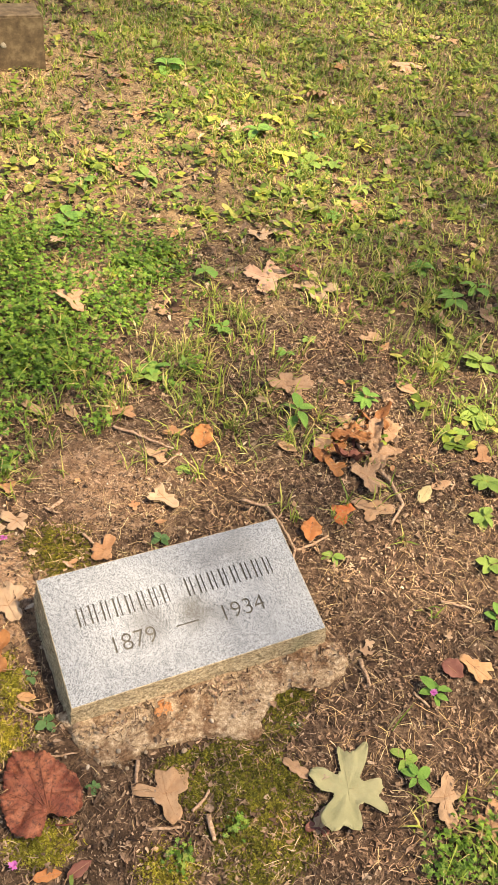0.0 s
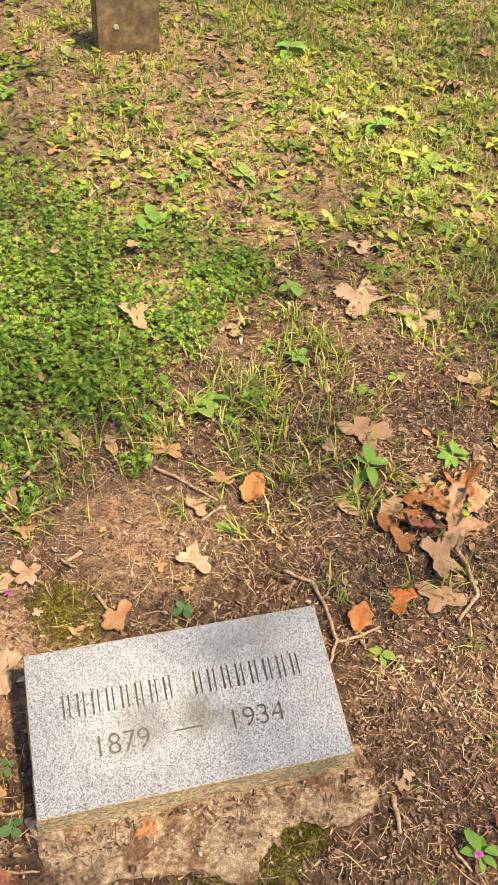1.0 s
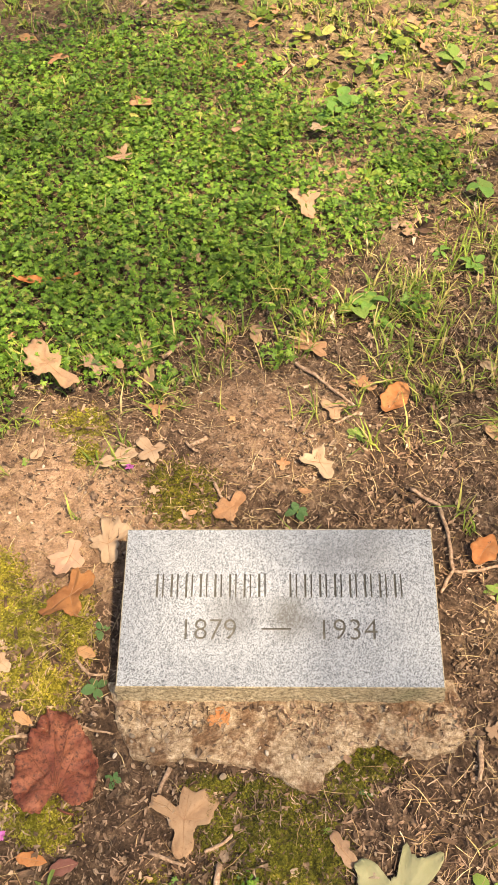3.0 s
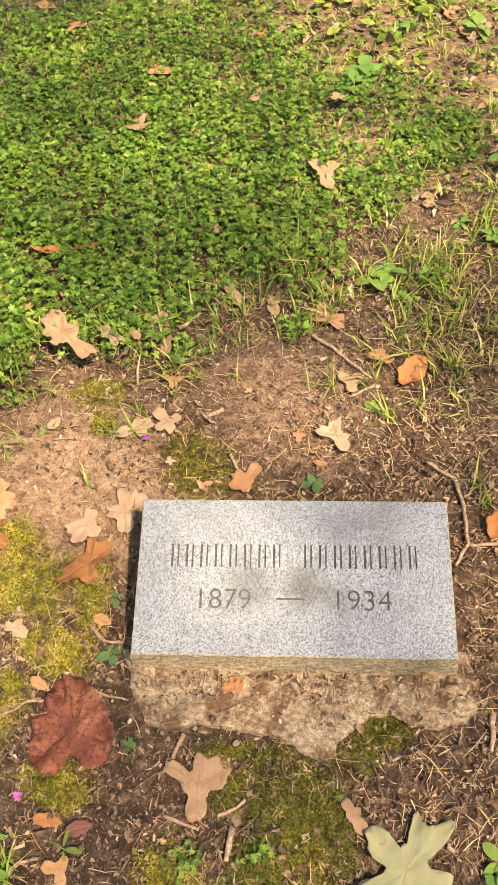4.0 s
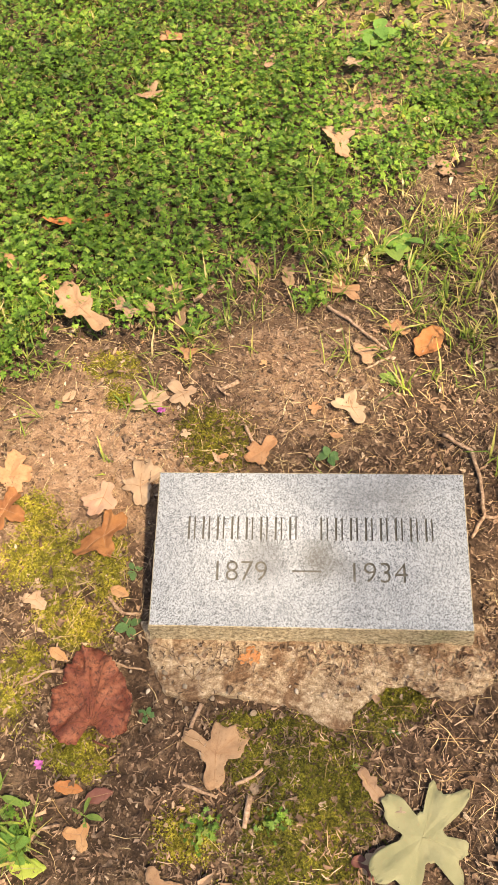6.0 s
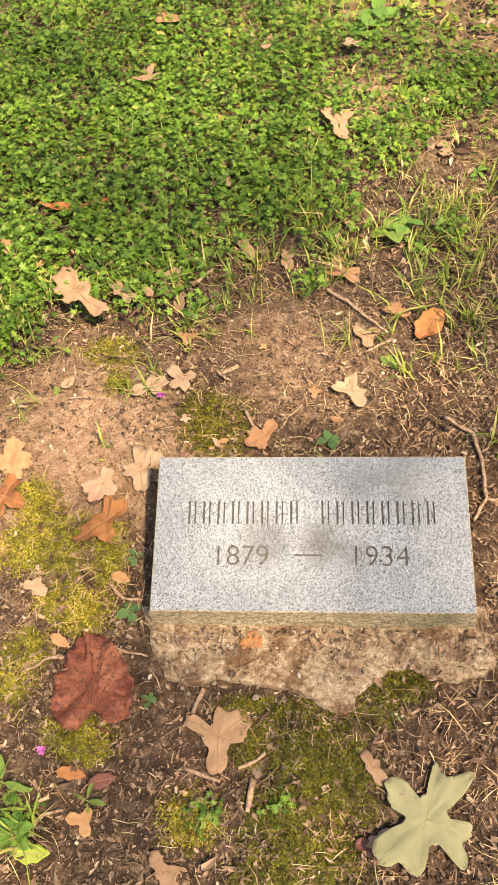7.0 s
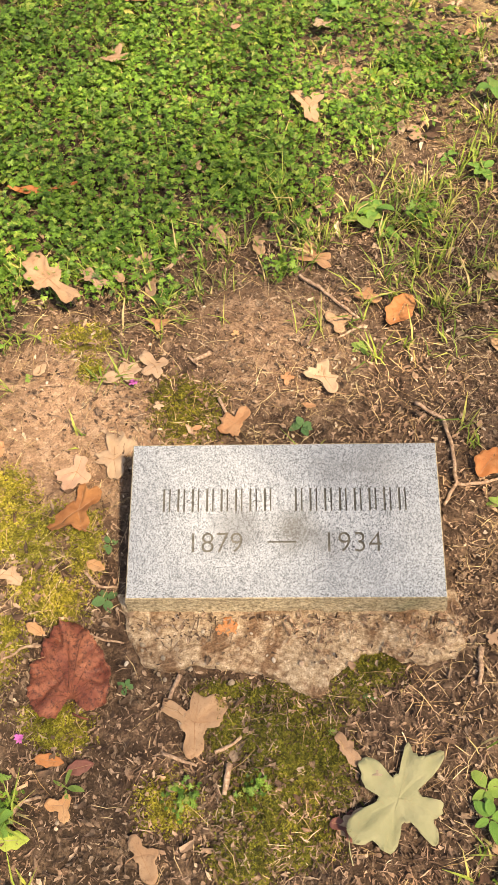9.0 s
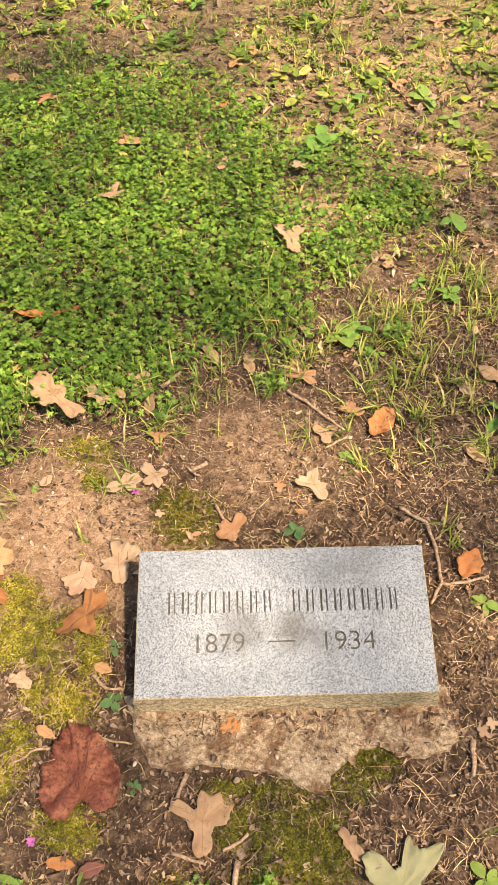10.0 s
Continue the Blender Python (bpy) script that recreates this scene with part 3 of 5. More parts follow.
# ---- fallen leaves ----
def leaf_sheet(name, outline, material, veins, seed, crumple=1.0, thick=0.0004, crinkle=1.0):
    """A thin leaf from its outline: rings towards the middle, folded along the veins, bent and crumpled, with an under side."""
    out = np.asarray(outline)
    n = len(out)
    rnd = random.Random(seed * 7 + 1)
    size = np.hypot(out[:, 0], out[:, 1]).max()
    axis, bend, curl = rnd.uniform(0, 3.14), rnd.uniform(-0.10, 0.30) * crumple, rnd.uniform(-0.10, 0.22) * crumple
    rings = (1.0, 0.88, 0.74, 0.58, 0.42, 0.26, 0.11) if size > 0.045 else (1.0, 0.8, 0.55, 0.25)
    top = []
    for f in rings:
        for x, y in out * f:
            r, a = math.hypot(x, y) / size, math.atan2(y, x)
            fold = min(abs((a - v + math.pi) % (2 * math.pi) - math.pi) for v in veins)
            z = 0.16 * crumple * r * min(fold, 0.7)
            z += bend * ((x * math.cos(axis) + y * math.sin(axis)) / size) ** 2 + curl * r ** 3 * (0.6 + noise.noise((x * 22 + seed, y * 22, 5.0)))
            z += crumple * crinkle * (0.16 * noise.noise((x * 34 + seed * 3.7, y * 34, seed)) + 0.07 * noise.noise((x * 95, y * 95 + seed, 2.0))) * (0.25 + r)
            top.append((x, y, z * size))
    top.append((0, 0, 0))
    low = np.percentile([p[2] for p in top], 8)
    top = [(x, y, z - low) for x, y, z in top]
    k = len(top)
    verts = top + [(x, y, z - thick) for x, y, z in top]
    faces = []
    for r in range(len(rings) - 1):
        for i in range(n):
            j = (i + 1) % n
            a, b, c, d = r * n + i, r * n + j, (r + 1) * n + j, (r + 1) * n + i
            faces += [[a, b, c, d], [k + d, k + c, k + b, k + a]]
    last = (len(rings) - 1) * n
    for i in range(n):
        j = (i + 1) % n
        faces += [[last + i, last + j, k - 1], [k + last + j, k + last + i, 2 * k - 1], [i, k + i, k + j, j]]
    return np_mesh(name, verts, faces, material), np.array(top)


LEAF_WORDS = {"tan_leaf": "tan", "pale_tan_leaf": "pale tan", "peach_leaf": "pinkish tan", "brown_tan_leaf": "brown", "orange_tan_leaf": "orange-tan",
              "orange_leaf": "bright orange", "rust_leaf": "rust-brown", "orange_brown_leaf": "dark orange-brown", "red_orange_leaf": "red-orange",
              "dark_red_leaf": "dark red", "maroon_leaf": "maroon", "pale_green_leaf": "pale green", "lime_leaf": "lime-green", "olive_tan_leaf": "olive-tan"}
leaf_count = 0


def lift_at(x, y):
    """How high the plants and the litter hold a fallen leaf."""
    return float(height(x, y)) + (0.034 if in_clover(np.array([x]), np.array([y]))[0] else 0.009)


def finish_leaf(base, blade, tops, x, y, z, turn, vein_ends, vein_w, stalk, material, seed, root=(0.0, 0.0), tilt=5):
    part_of("blade", blade, base)
    vein_mat = DARK_VEIN if material is LEAF_RED else PALE_VEIN if material in (PALE_GREEN, LIME) else VEIN
    for a, length in vein_ends:
        path = []
        for f in np.linspace(0, 0.93, 7):
            px, py = root[0] + (math.cos(a) * length - root[0]) * f, root[1] + (math.sin(a) * length - root[1]) * f
            near = tops[np.argmin((tops[:, 0] - px) ** 2 + (tops[:, 1] - py) ** 2)]
            path.append((px, py, near[2] + 0.0004))
        part_of("vein", tube("vein", path, [vein_w * (1 - 0.75 * f) for f in np.linspace(0, 1, 7)], vein_mat, 5), base)
    if stalk:
        a, r0, r1 = stalk
        path = [(math.cos(a + 0.3 * f) * (r0 + (r1 - r0) * f), math.sin(a + 0.3 * f) * (r0 + (r1 - r0) * f), 0.001 + 0.003 * math.sin(2 * f)) for f in np.linspace(0, 1, 5)]
        part_of("stalk", tube("stalk", path, [vein_w * 1.3] * 5, vein_mat, 5), base)
    rnd = random.Random(seed)
    base.matrix_basis = pose(x, y, z, rnd.uniform(-tilt, tilt), rnd.uniform(-tilt, tilt), turn)


def lobed(x, y, material, lobes, crumple=1.0, lift=None, core=0.42, spread=1.0, blunt=2.7, tilt=5):
    """A lobed fallen leaf: each lobe has its direction in degrees, its reach and, where given, its half width in degrees."""
    global leaf_count
    leaf_count += 1
    seed = leaf_count
    given = [lobe[2] if len(lobe) > 2 else 0 for lobe in lobes]
    lobes = [lobe[:2] for lobe in lobes]
    longest = max(r for _, r in lobes)
    mean = sum(r for _, r in lobes) / len(lobes)
    inner = (core + (0.03 if len(lobes) == 3 else 0)) * mean
    widths = []
    for a, _ in lobes:
        gaps = [abs((a - b + 180) % 360 - 180) for b, _ in lobes if b != a] or [90]
        widths.append(spread * min(40, max(24, 0.62 * min(gaps))))
    widths = [g or w for g, w in zip(given, widths)]
    out = []
    count = 96 if longest > 0.045 else 56
    for k in range(count):
        deg = k * 360 / count
        r = inner
        for (a, reach), w in zip(lobes, widths):
            d = abs((deg - a + 180) % 360 - 180) / w
            if d < 1:
                r = max(r, inner + (reach - inner) * (1 - d ** blunt))
        c, sn = math.cos(radians(deg)), math.sin(radians(deg))
        r *= 1 + 0.15 * noise.noise((c * 5.3, sn * 5.3, seed * 1.7)) + 0.19 * noise.noise((c * 12, sn * 12, seed * 2.3))
        out.append((r * c, r * sn))
    out = np.array(out)
    out = (2 * out + 0.5 * (np.roll(out, 1, 0) + np.roll(out, -1, 0))) / 3
    base = tagged(new("oak_leaf"), f"fallen {LEAF_WORDS[material.name]} lobed oak leaf lying on the ground", "leaf", "fallen leaves")
    ends = [(radians(a), r) for a, r in (lobes[1::2] if len(lobes) > 5 else lobes) if r > 0.014]
    blade, tops = leaf_sheet("blade", out, material, [radians(a) for a, _ in lobes], seed, crumple)
    z = lift_at(x, y) if lift is None else float(height(x, y)) + lift
    back = radians(lobes[-1][0])
    finish_leaf(base, blade, tops, x, y, z, 0, ends, 0.0006, None if longest < 0.03 else (back, lobes[-1][1] * 0.9, lobes[-1][1] + 0.014), material, seed, tilt=tilt)


def ovate(x, y, material, turn, length, width, crumple=1.0, lift=None, heart=False):
    """An oval pointed fallen leaf, from its stalk end at x, y towards turn."""
    global leaf_count
    leaf_count += 1
    seed = leaf_count
    out = []
    if heart:
        for k in range(132):
            a = 2 * math.pi * k / 132
            d = abs((math.degrees(a) + 180) % 360 - 180)
            r = 0.48 * width * (1 + 0.36 * math.exp(-(d / 26) ** 2) - 0.07 * math.exp(-((d - 72) / 24) ** 2) + 0.20 * math.exp(-((d - 138) / 26) ** 2) - 0.46 * math.exp(-((180 - d) / 12) ** 2))
            r *= 1 + 0.05 * ((k * 0.34) % 1 - 0.5) + 0.06 * noise.noise((math.cos(a) * 4, math.sin(a) * 4, 8))
            out.append((r * math.cos(a), r * math.sin(a)))
    else:
        s = np.linspace(0, 1, 30)
        half = 0.5 * width * np.sin(np.pi * s ** 0.85) ** 0.75 * (1 + 0.10 * np.sin(19 * s + seed))
        pts = list(zip(length * (s - 0.5), -half)) + list(zip(length * (s[::-1][1:-1] - 0.5), half[::-1][1:-1]))
        out = [(px, py * (1 + 0.12 * noise.noise((px * 80, py * 80, seed)))) for px, py in pts]
    kind = "heart-shaped toothed" if heart else "oval"
    base = tagged(new("fallen_leaf"), f"fallen {LEAF_WORDS[material.name]} {kind} leaf lying on the ground", "leaf", "fallen leaves")
    ends = [(0.0, length / 2), (math.pi, length / 2)]
    if heart:
        ends = [(radians(a), 0.47 * width) for a in (0, 24, -24, 52, -52, 84, -84, 118, -118, 148, -148)]
    blade, tops = leaf_sheet("blade", out, material, [a for a, _ in ends], seed, 0.55 if heart else crumple, crinkle=2.6 if heart else 1.0)
    t = radians(turn)
    cx, cy = x + math.cos(t) * length / 2, y + math.sin(t) * length / 2
    z = lift_at(cx, cy) + (0.008 if heart else 0) if lift is None else float(height(cx, cy)) + lift
    finish_leaf(base, blade, tops, cx, cy, z, turn, ends, 0.0013 if heart else 0.0005, (math.pi, length * 0.45, length * 0.5 + 0.012) if length > 0.04 else None, material, seed, (-0.30 * width, 0.0) if heart else (0.0, 0.0))


def in_clover(x, y):
    """Whether points lie in the dense green patch, with a ragged edge."""
    x = x + 0.05 * np.sin(17 * y + 3 * np.sin(9 * x)) + 0.02 * np.sin(53 * y)
    y = y + 0.05 * np.sin(15 * x + 1) + 0.02 * np.sin(47 * x)
    ring = [(-1.15, 2.0), (-0.8, 2.12), (-0.27, 2.2), (-0.03, 1.97), (0.0, 1.76), (0.27, 1.60), (0.22, 1.50), (0.12, 1.47), (0.13, 1.34), (0.24, 1.27), (0.22, 1.13), (0.11, 1.06), (0.05, 0.95), (-0.05, 0.90),
            (-0.15, 0.88), (-0.31, 0.77), (-0.42, 0.72), (-0.5, 0.76), (-0.53, 0.60), (-0.62, 0.54), (-0.9, 0.5), (-1.1, 0.62), (-1.22, 0.95), (-1.12, 1.3), (-1.25, 1.65)]
    inside = np.zeros(x.shape, bool)
    for (x0, y0), (x1, y1) in zip(ring, ring[1:] + ring[:1]):
        if y0 != y1:
            inside ^= ((y0 > y) != (y1 > y)) & (x < (x1 - x0) * (y - y0) / (y1 - y0) + x0)
    bare = np.hypot(x - 0.175, (y - 1.41) * 0.8) < 0.075
    return inside & ~bare

lobed(0.159, -0.286, PALE_GREEN, [(140, 0.069, 30), (70, 0.076, 15), (44, 0.090, 19), (-16, 0.066, 18), (-46, 0.078, 19), (-112, 0.078, 22), (-146, 0.100, 22)], crumple=0.7, core=0.43, lift=0.012, blunt=3.0)
lobed(0.083, -0.322, MAROON, [(60, 0.022), (170, 0.024), (-70, 0.02)], crumple=2.6, lift=0.006)
lobed(-0.140, -0.180, TAN, [(150, 0.060, 20), (82, 0.045, 30), (40, 0.058, 32), (6, 0.044, 24), (-88, 0.050, 34)], crumple=0.7, core=0.42, blunt=3.0)
lobed(-0.207, -0.362, TAN, [(127, 0.03), (5, 0.025), (-59, 0.041), (-169, 0.01)])
lobed(-0.328, -0.297, ORANGE_TAN, [(180, 0.025), (65, 0.017), (-74, 0.025)])
lobed(-0.092, -0.034, ORANGE, [(95, 0.019), (190, 0.021), (-55, 0.020), (20, 0.016)], crumple=0.8, core=0.5, lift=0.018)
lobed(-0.459, 0.060, PALE_TAN, [(173, 0.023), (90, 0.018), (-36, 0.024)])
lobed(-0.307, 0.284, PALE_TAN, [(93, 0.067), (173, 0.033), (-78, 0.043), (48, 0.055)])
lobed(-0.371, 0.258, PEACH, [(75, 0.034), (-167, 0.04), (-108, 0.045), (-44, 0.036)])
lobed(-0.360, 0.179, ORANGE_BROWN, [(41, 0.055), (-139, 0.057), (77, 0.044), (-70, 0.04)], crumple=2.0, tilt=14)
lobed(-0.305, 0.475, PALE_TAN, [(-152, 0.042), (21, 0.036), (87, 0.022), (-48, 0.028)])
lobed(-0.245, 0.488, PALE_TAN, [(134, 0.04), (32, 0.028), (-70, 0.029), (-138, 0.03)])
lobed(-0.475, 0.690, TAN, [(125, 0.072, 36), (172, 0.050, 26), (-120, 0.038, 24), (-45, 0.096, 22), (50, 0.032, 26)], crumple=0.9, core=0.50, lift=0.046, blunt=3.2)
lobed(-0.380, 0.695, BROWN_TAN, [(130, 0.038), (-27, 0.036), (-68, 0.035), (-175, 0.022)])
lobed(-0.276, 0.718, BROWN_TAN, [(109, 0.065), (-77, 0.059), (-45, 0.027), (180, 0.013)])
lobed(-0.247, 0.595, RUST, [(162, 0.025), (-2, 0.024), (-73, 0.024)])
lobed(0.067, 0.770, RUST, [(-176, 0.041), (-2, 0.037), (-45, 0.047), (104, 0.037)])
lobed(-0.132, 0.831, TAN, [(117, 0.044), (-67, 0.04), (-23, 0.021)])
lobed(0.114, 0.595, TAN, [(150, 0.03), (43, 0.034), (-92, 0.03)])
lobed(0.174, 0.663, RUST, [(180, 0.027), (-32, 0.031), (69, 0.022)])
lobed(0.080, 0.462, PALE_TAN, [(167, 0.037), (97, 0.035), (-9, 0.025), (-66, 0.045)])
lobed(-0.088, 0.358, RUST, [(-153, 0.036), (50, 0.038), (144, 0.029), (-90, 0.028)])
lobed(0.071, 1.214, TAN, [(127, 0.054), (56, 0.050), (-83, 0.051)], crumple=0.4, lift=0.05, core=0.36, spread=0.95)
lobed(0.332, 1.165, BROWN_TAN, [(-135, 0.04), (46, 0.057), (146, 0.034), (-65, 0.033)])
lobed(0.087, -0.217, BROWN_TAN, [(119, 0.026), (-52, 0.029), (36, 0.014)])
lobed(0.087, -0.319, TAN, [(-141, 0.021), (35, 0.029), (114, 0.012)])
lobed(0.525, 0.739, BROWN_TAN, [(158, 0.063), (-16, 0.066), (73, 0.045), (-85, 0.057)])
lobed(0.457, 0.294, RED_ORANGE, [(129, 0.028), (3, 0.033), (-127, 0.044)])
lobed(0.528, 0.278, TAN, [(132, 0.047), (-22, 0.054), (-135, 0.038), (29, 0.038)])
lobed(0.689, 1.232, PEACH, [(133, 0.076), (3, 0.089), (-117, 0.091), (50, 0.083)])
lobed(0.808, 1.135, PALE_TAN, [(141, 0.067), (-21, 0.072), (78, 0.085), (-103, 0.078)])
lobed(0.777, 1.478, PALE_TAN, [(136, 0.049), (21, 0.06), (-106, 0.043)])
lobed(1.136, 1.190, TAN, [(80, 0.055), (-23, 0.041), (-121, 0.066)])
lobed(1.128, 0.902, TAN, [(100, 0.042), (-69, 0.043), (67, 0.053)])
lobed(1.283, 0.879, TAN, [(86, 0.043), (-93, 0.039), (45, 0.059)])
lobed(0.854, 0.862, TAN, [(159, 0.034), (-10, 0.036), (47, 0.037)])
lobed(0.900, 0.350, RUST, [(-170, 0.035), (-45, 0.025), (62, 0.036)])
lobed(0.521, -0.156, ORANGE_TAN, [(114, 0.035), (-20, 0.04), (-104, 0.038), (-67, 0.043)])
lobed(0.317, -0.358, TAN, [(45, 0.048), (159, 0.031), (-4, 0.032), (-113, 0.052)])
lobed(0.365, -0.429, RUST, [(126, 0.026), (33, 0.055), (-77, 0.04), (-152, 0.032)])
lobed(0.600, 0.505, ORANGE_BROWN, [(80, 0.05), (170, 0.06), (-60, 0.05), (20, 0.04)], crumple=2.6, lift=0.018, tilt=24)
lobed(0.640, 0.480, BROWN_TAN, [(40, 0.055), (140, 0.05), (-100, 0.05)], crumple=2.6, lift=0.022, tilt=24)
lobed(0.560, 0.455, MAROON, [(60, 0.045), (190, 0.05), (-70, 0.055)], crumple=2.6, lift=0.008, tilt=24)
lobed(0.630, 0.425, BROWN_TAN, [(10, 0.05), (110, 0.045), (-130, 0.06)], crumple=2.6, lift=0.014, tilt=24)
lobed(0.690, 0.540, ORANGE_BROWN, [(30, 0.05), (150, 0.05), (-80, 0.04)], crumple=2.6, lift=0.012, tilt=24)
ovate(0.545, 0.520, BROWN_TAN, 200, 0.07, 0.04, crumple=2.0, lift=0.01)
lobed(0.529, 0.490, ORANGE_BROWN, [(-153, 0.07), (131, 0.038), (-3, 0.04)])
lobed(0.613, 0.540, BROWN_TAN, [(100, 0.048), (-156, 0.048), (-3, 0.041)])
lobed(0.663, 0.524, ORANGE_BROWN, [(109, 0.04), (9, 0.049), (-112, 0.052)])
lobed(0.709, 0.500, TAN, [(76, 0.054), (20, 0.035), (-121, 0.043)])
lobed(0.669, 0.447, BROWN_TAN, [(136, 0.045), (-32, 0.039), (-109, 0.04)])
lobed(0.506, 0.425, ORANGE_BROWN, [(105, 0.034), (-97, 0.032), (2, 0.03)])
lobed(0.569, 0.376, BROWN_TAN, [(124, 0.045), (43, 0.054), (-111, 0.065), (-63, 0.053)])
lobed(0.974, 2.273, PALE_TAN, [(157, 0.04), (-31, 0.042), (67, 0.065)])
lobed(0.995, 1.608, PALE_TAN, [(97, 0.054), (-73, 0.045), (54, 0.065)])
lobed(2.140, 2.787, PEACH, [(163, 0.078), (-7, 0.087), (-116, 0.074)])
lobed(0.701, 2.884, TAN, [(107, 0.076), (-44, 0.074), (-107, 0.076)])
lobed(0.502, 2.612, PALE_TAN, [(125, 0.038), (21, 0.034), (-108, 0.072)])
lobed(0.673, 3.158, PALE_TAN, [(97, 0.087), (-54, 0.054), (-114, 0.057)])
lobed(1.545, 2.585, BROWN_TAN, [(151, 0.052), (-22, 0.052), (-117, 0.141)])
lobed(1.356, 2.858, TAN, [(84, 0.088), (49, 0.108), (-113, 0.09)])
lobed(1.597, 1.687, TAN, [(122, 0.036), (5, 0.048), (-122, 0.049)])
lobed(1.484, 1.589, BROWN_TAN, [(99, 0.031), (15, 0.048), (-121, 0.041)])
lobed(0.454, 2.034, RUST, [(127, 0.045), (13, 0.039), (-98, 0.043)])
lobed(0.456, 2.154, TAN, [(143, 0.05), (-5, 0.056), (-79, 0.031)])
lobed(0.957, 2.243, TAN, [(163, 0.039), (36, 0.059), (-99, 0.061)])
ovate(-0.325, -0.175, LEAF_RED, 101, 0.140, 0.134, heart=True)
ovate(-0.379, -0.232, ORANGE, -7, 0.046, 0.020)
ovate(-0.329, -0.250, MAROON, 14, 0.044, 0.022)
ovate(-0.424, -0.344, LIME, 2, 0.055, 0.027)
ovate(-0.422, -0.022, ORANGE_TAN, -32, 0.040, 0.018)
ovate(-0.335, 0.085, ORANGE_TAN, -24, 0.036, 0.021)
ovate(-0.481, 0.472, PALE_TAN, 51, 0.035, 0.021)
ovate(-0.320, 0.685, TAN, 129, 0.040, 0.021)
ovate(-0.037, 0.776, TAN, 115, 0.045, 0.026)
ovate(0.214, 0.576, ORANGE, 62, 0.104, 0.053, crumple=1.5)
ovate(0.341, 0.240, ORANGE, 53, 0.071, 0.046, crumple=1.8)
ovate(0.402, 0.555, ORANGE_TAN, -50, 0.040, 0.026)
ovate(0.425, 0.724, PALE_TAN, -51, 0.040, 0.032)
ovate(-0.509, 0.963, RED_ORANGE, 170, 0.106, 0.023)
ovate(-0.505, 0.966, RED_ORANGE, 28, 0.067, 0.012)
ovate(0.476, 1.530, ORANGE_TAN, 41, 0.064, 0.025)
ovate(-0.393, 1.719, RUST, -42, 0.062, 0.034)
ovate(0.404, 0.549, TAN, -55, 0.059, 0.026)
ovate(0.776, 1.270, MAROON, -26, 0.062, 0.033)
ovate(0.831, 1.499, BROWN_TAN, -58, 0.077, 0.040)
ovate(1.162, 1.265, RUST, -3, 0.057, 0.036)
ovate(1.267, 1.193, PALE_TAN, -3, 0.079, 0.032)
ovate(1.058, 1.395, PALE_TAN, -31, 0.047, 0.024)
ovate(1.186, 1.351, PALE_TAN, 28, 0.068, 0.029)
ovate(0.858, 0.812, RUST, 28, 0.050, 0.021)
ovate(0.831, 0.676, TAN, -61, 0.068, 0.042)
ovate(0.706, 0.297, TAN, 4, 0.062, 0.026)
ovate(0.655, 0.267, OLIVE_TAN, 35, 0.064, 0.031)
ovate(0.466, -0.123, MAROON, -69, 0.050, 0.042)
ovate(0.431, 2.062, RUST, -52, 0.066, 0.029)
ovate(1.496, 2.298, ORANGE, 9, 0.076, 0.026)
ovate(1.482, 1.817, BROWN_TAN, 10, 0.065, 0.023)
ovate(1.505, 3.416, ORANGE, 39, 0.157, 0.043)
ovate(3.129, 3.675, TAN, 21, 0.199, 0.057)
ovate(-0.129, 1.892, RED_ORANGE, 19, 0.046, 0.020)
ovate(-0.379, 3.001, ORANGE_TAN, -12, 0.102, 0.031)
ovate(-0.055, 0.807, TAN, 53, 0.031, 0.028)
ovate(0.613, 3.120, TAN, -17, 0.082, 0.028)
ovate(0.639, 2.818, RUST, -24, 0.113, 0.059)
ovate(0.478, 2.573, TAN, 48, 0.079, 0.034)
ovate(-0.808, 2.097, ORANGE_TAN, -20, 0.079, 0.036)
ovate(-0.412, 1.692, RUST, 9, 0.089, 0.036)
ovate(-0.854, 2.787, TAN, -12, 0.079, 0.026)
lobed(-0.552, 0.300, RUST, [(75, 0.05), (10, 0.045), (-60, 0.04), (170, 0.05)], crumple=1.8, lift=0.010, tilt=14)
lobed(-0.548, 0.232, ORANGE_BROWN, [(60, 0.042), (-25, 0.045), (-110, 0.05), (165, 0.04)], crumple=1.8, lift=0.008, tilt=14)
ovate(-0.668, 0.866, RUST, -53, 0.088, 0.031)
ovate(-0.776, 1.469, TAN, 94, 0.103, 0.026)
ovate(-0.587, 0.778, RUST, 44, 0.037, 0.017)
ovate(-0.466, 0.048, PALE_TAN, 37, 0.026, 0.021)


def scatter_leaves():
    """The many smaller fallen leaves between the larger ones."""
    rnd = random.Random(21)
    kinds = (TAN, PALE_TAN, BROWN_TAN, RUST, ORANGE_TAN, BROWN_TAN, PEACH, RUST, TAN)
    for k in range(130):
        if k < 80:
            x, y, size = rnd.uniform(-0.7, 3.0), rnd.uniform(1.3, 3.7), rnd.uniform(0.022, 0.05)
        else:
            x, y, size = rnd.uniform(-0.6, 1.2), rnd.uniform(-0.45, 1.2), rnd.uniform(0.010, 0.022)
        if abs(x) < 0.29 and -0.03 < y < 0.28:
            continue
        if rnd.random() < 0.5:
            a = rnd.uniform(0, 360)
            lobed(x, y, rnd.choice(kinds), [(a + off, size * rnd.uniform(0.6, 1)) for off in (0, 75, 150, 240)])
        else:
            ovate(x, y, rnd.choice(kinds), rnd.uniform(0, 360), size * 1.3, size * rnd.uniform(0.5, 0.8))


scatter_leaves()

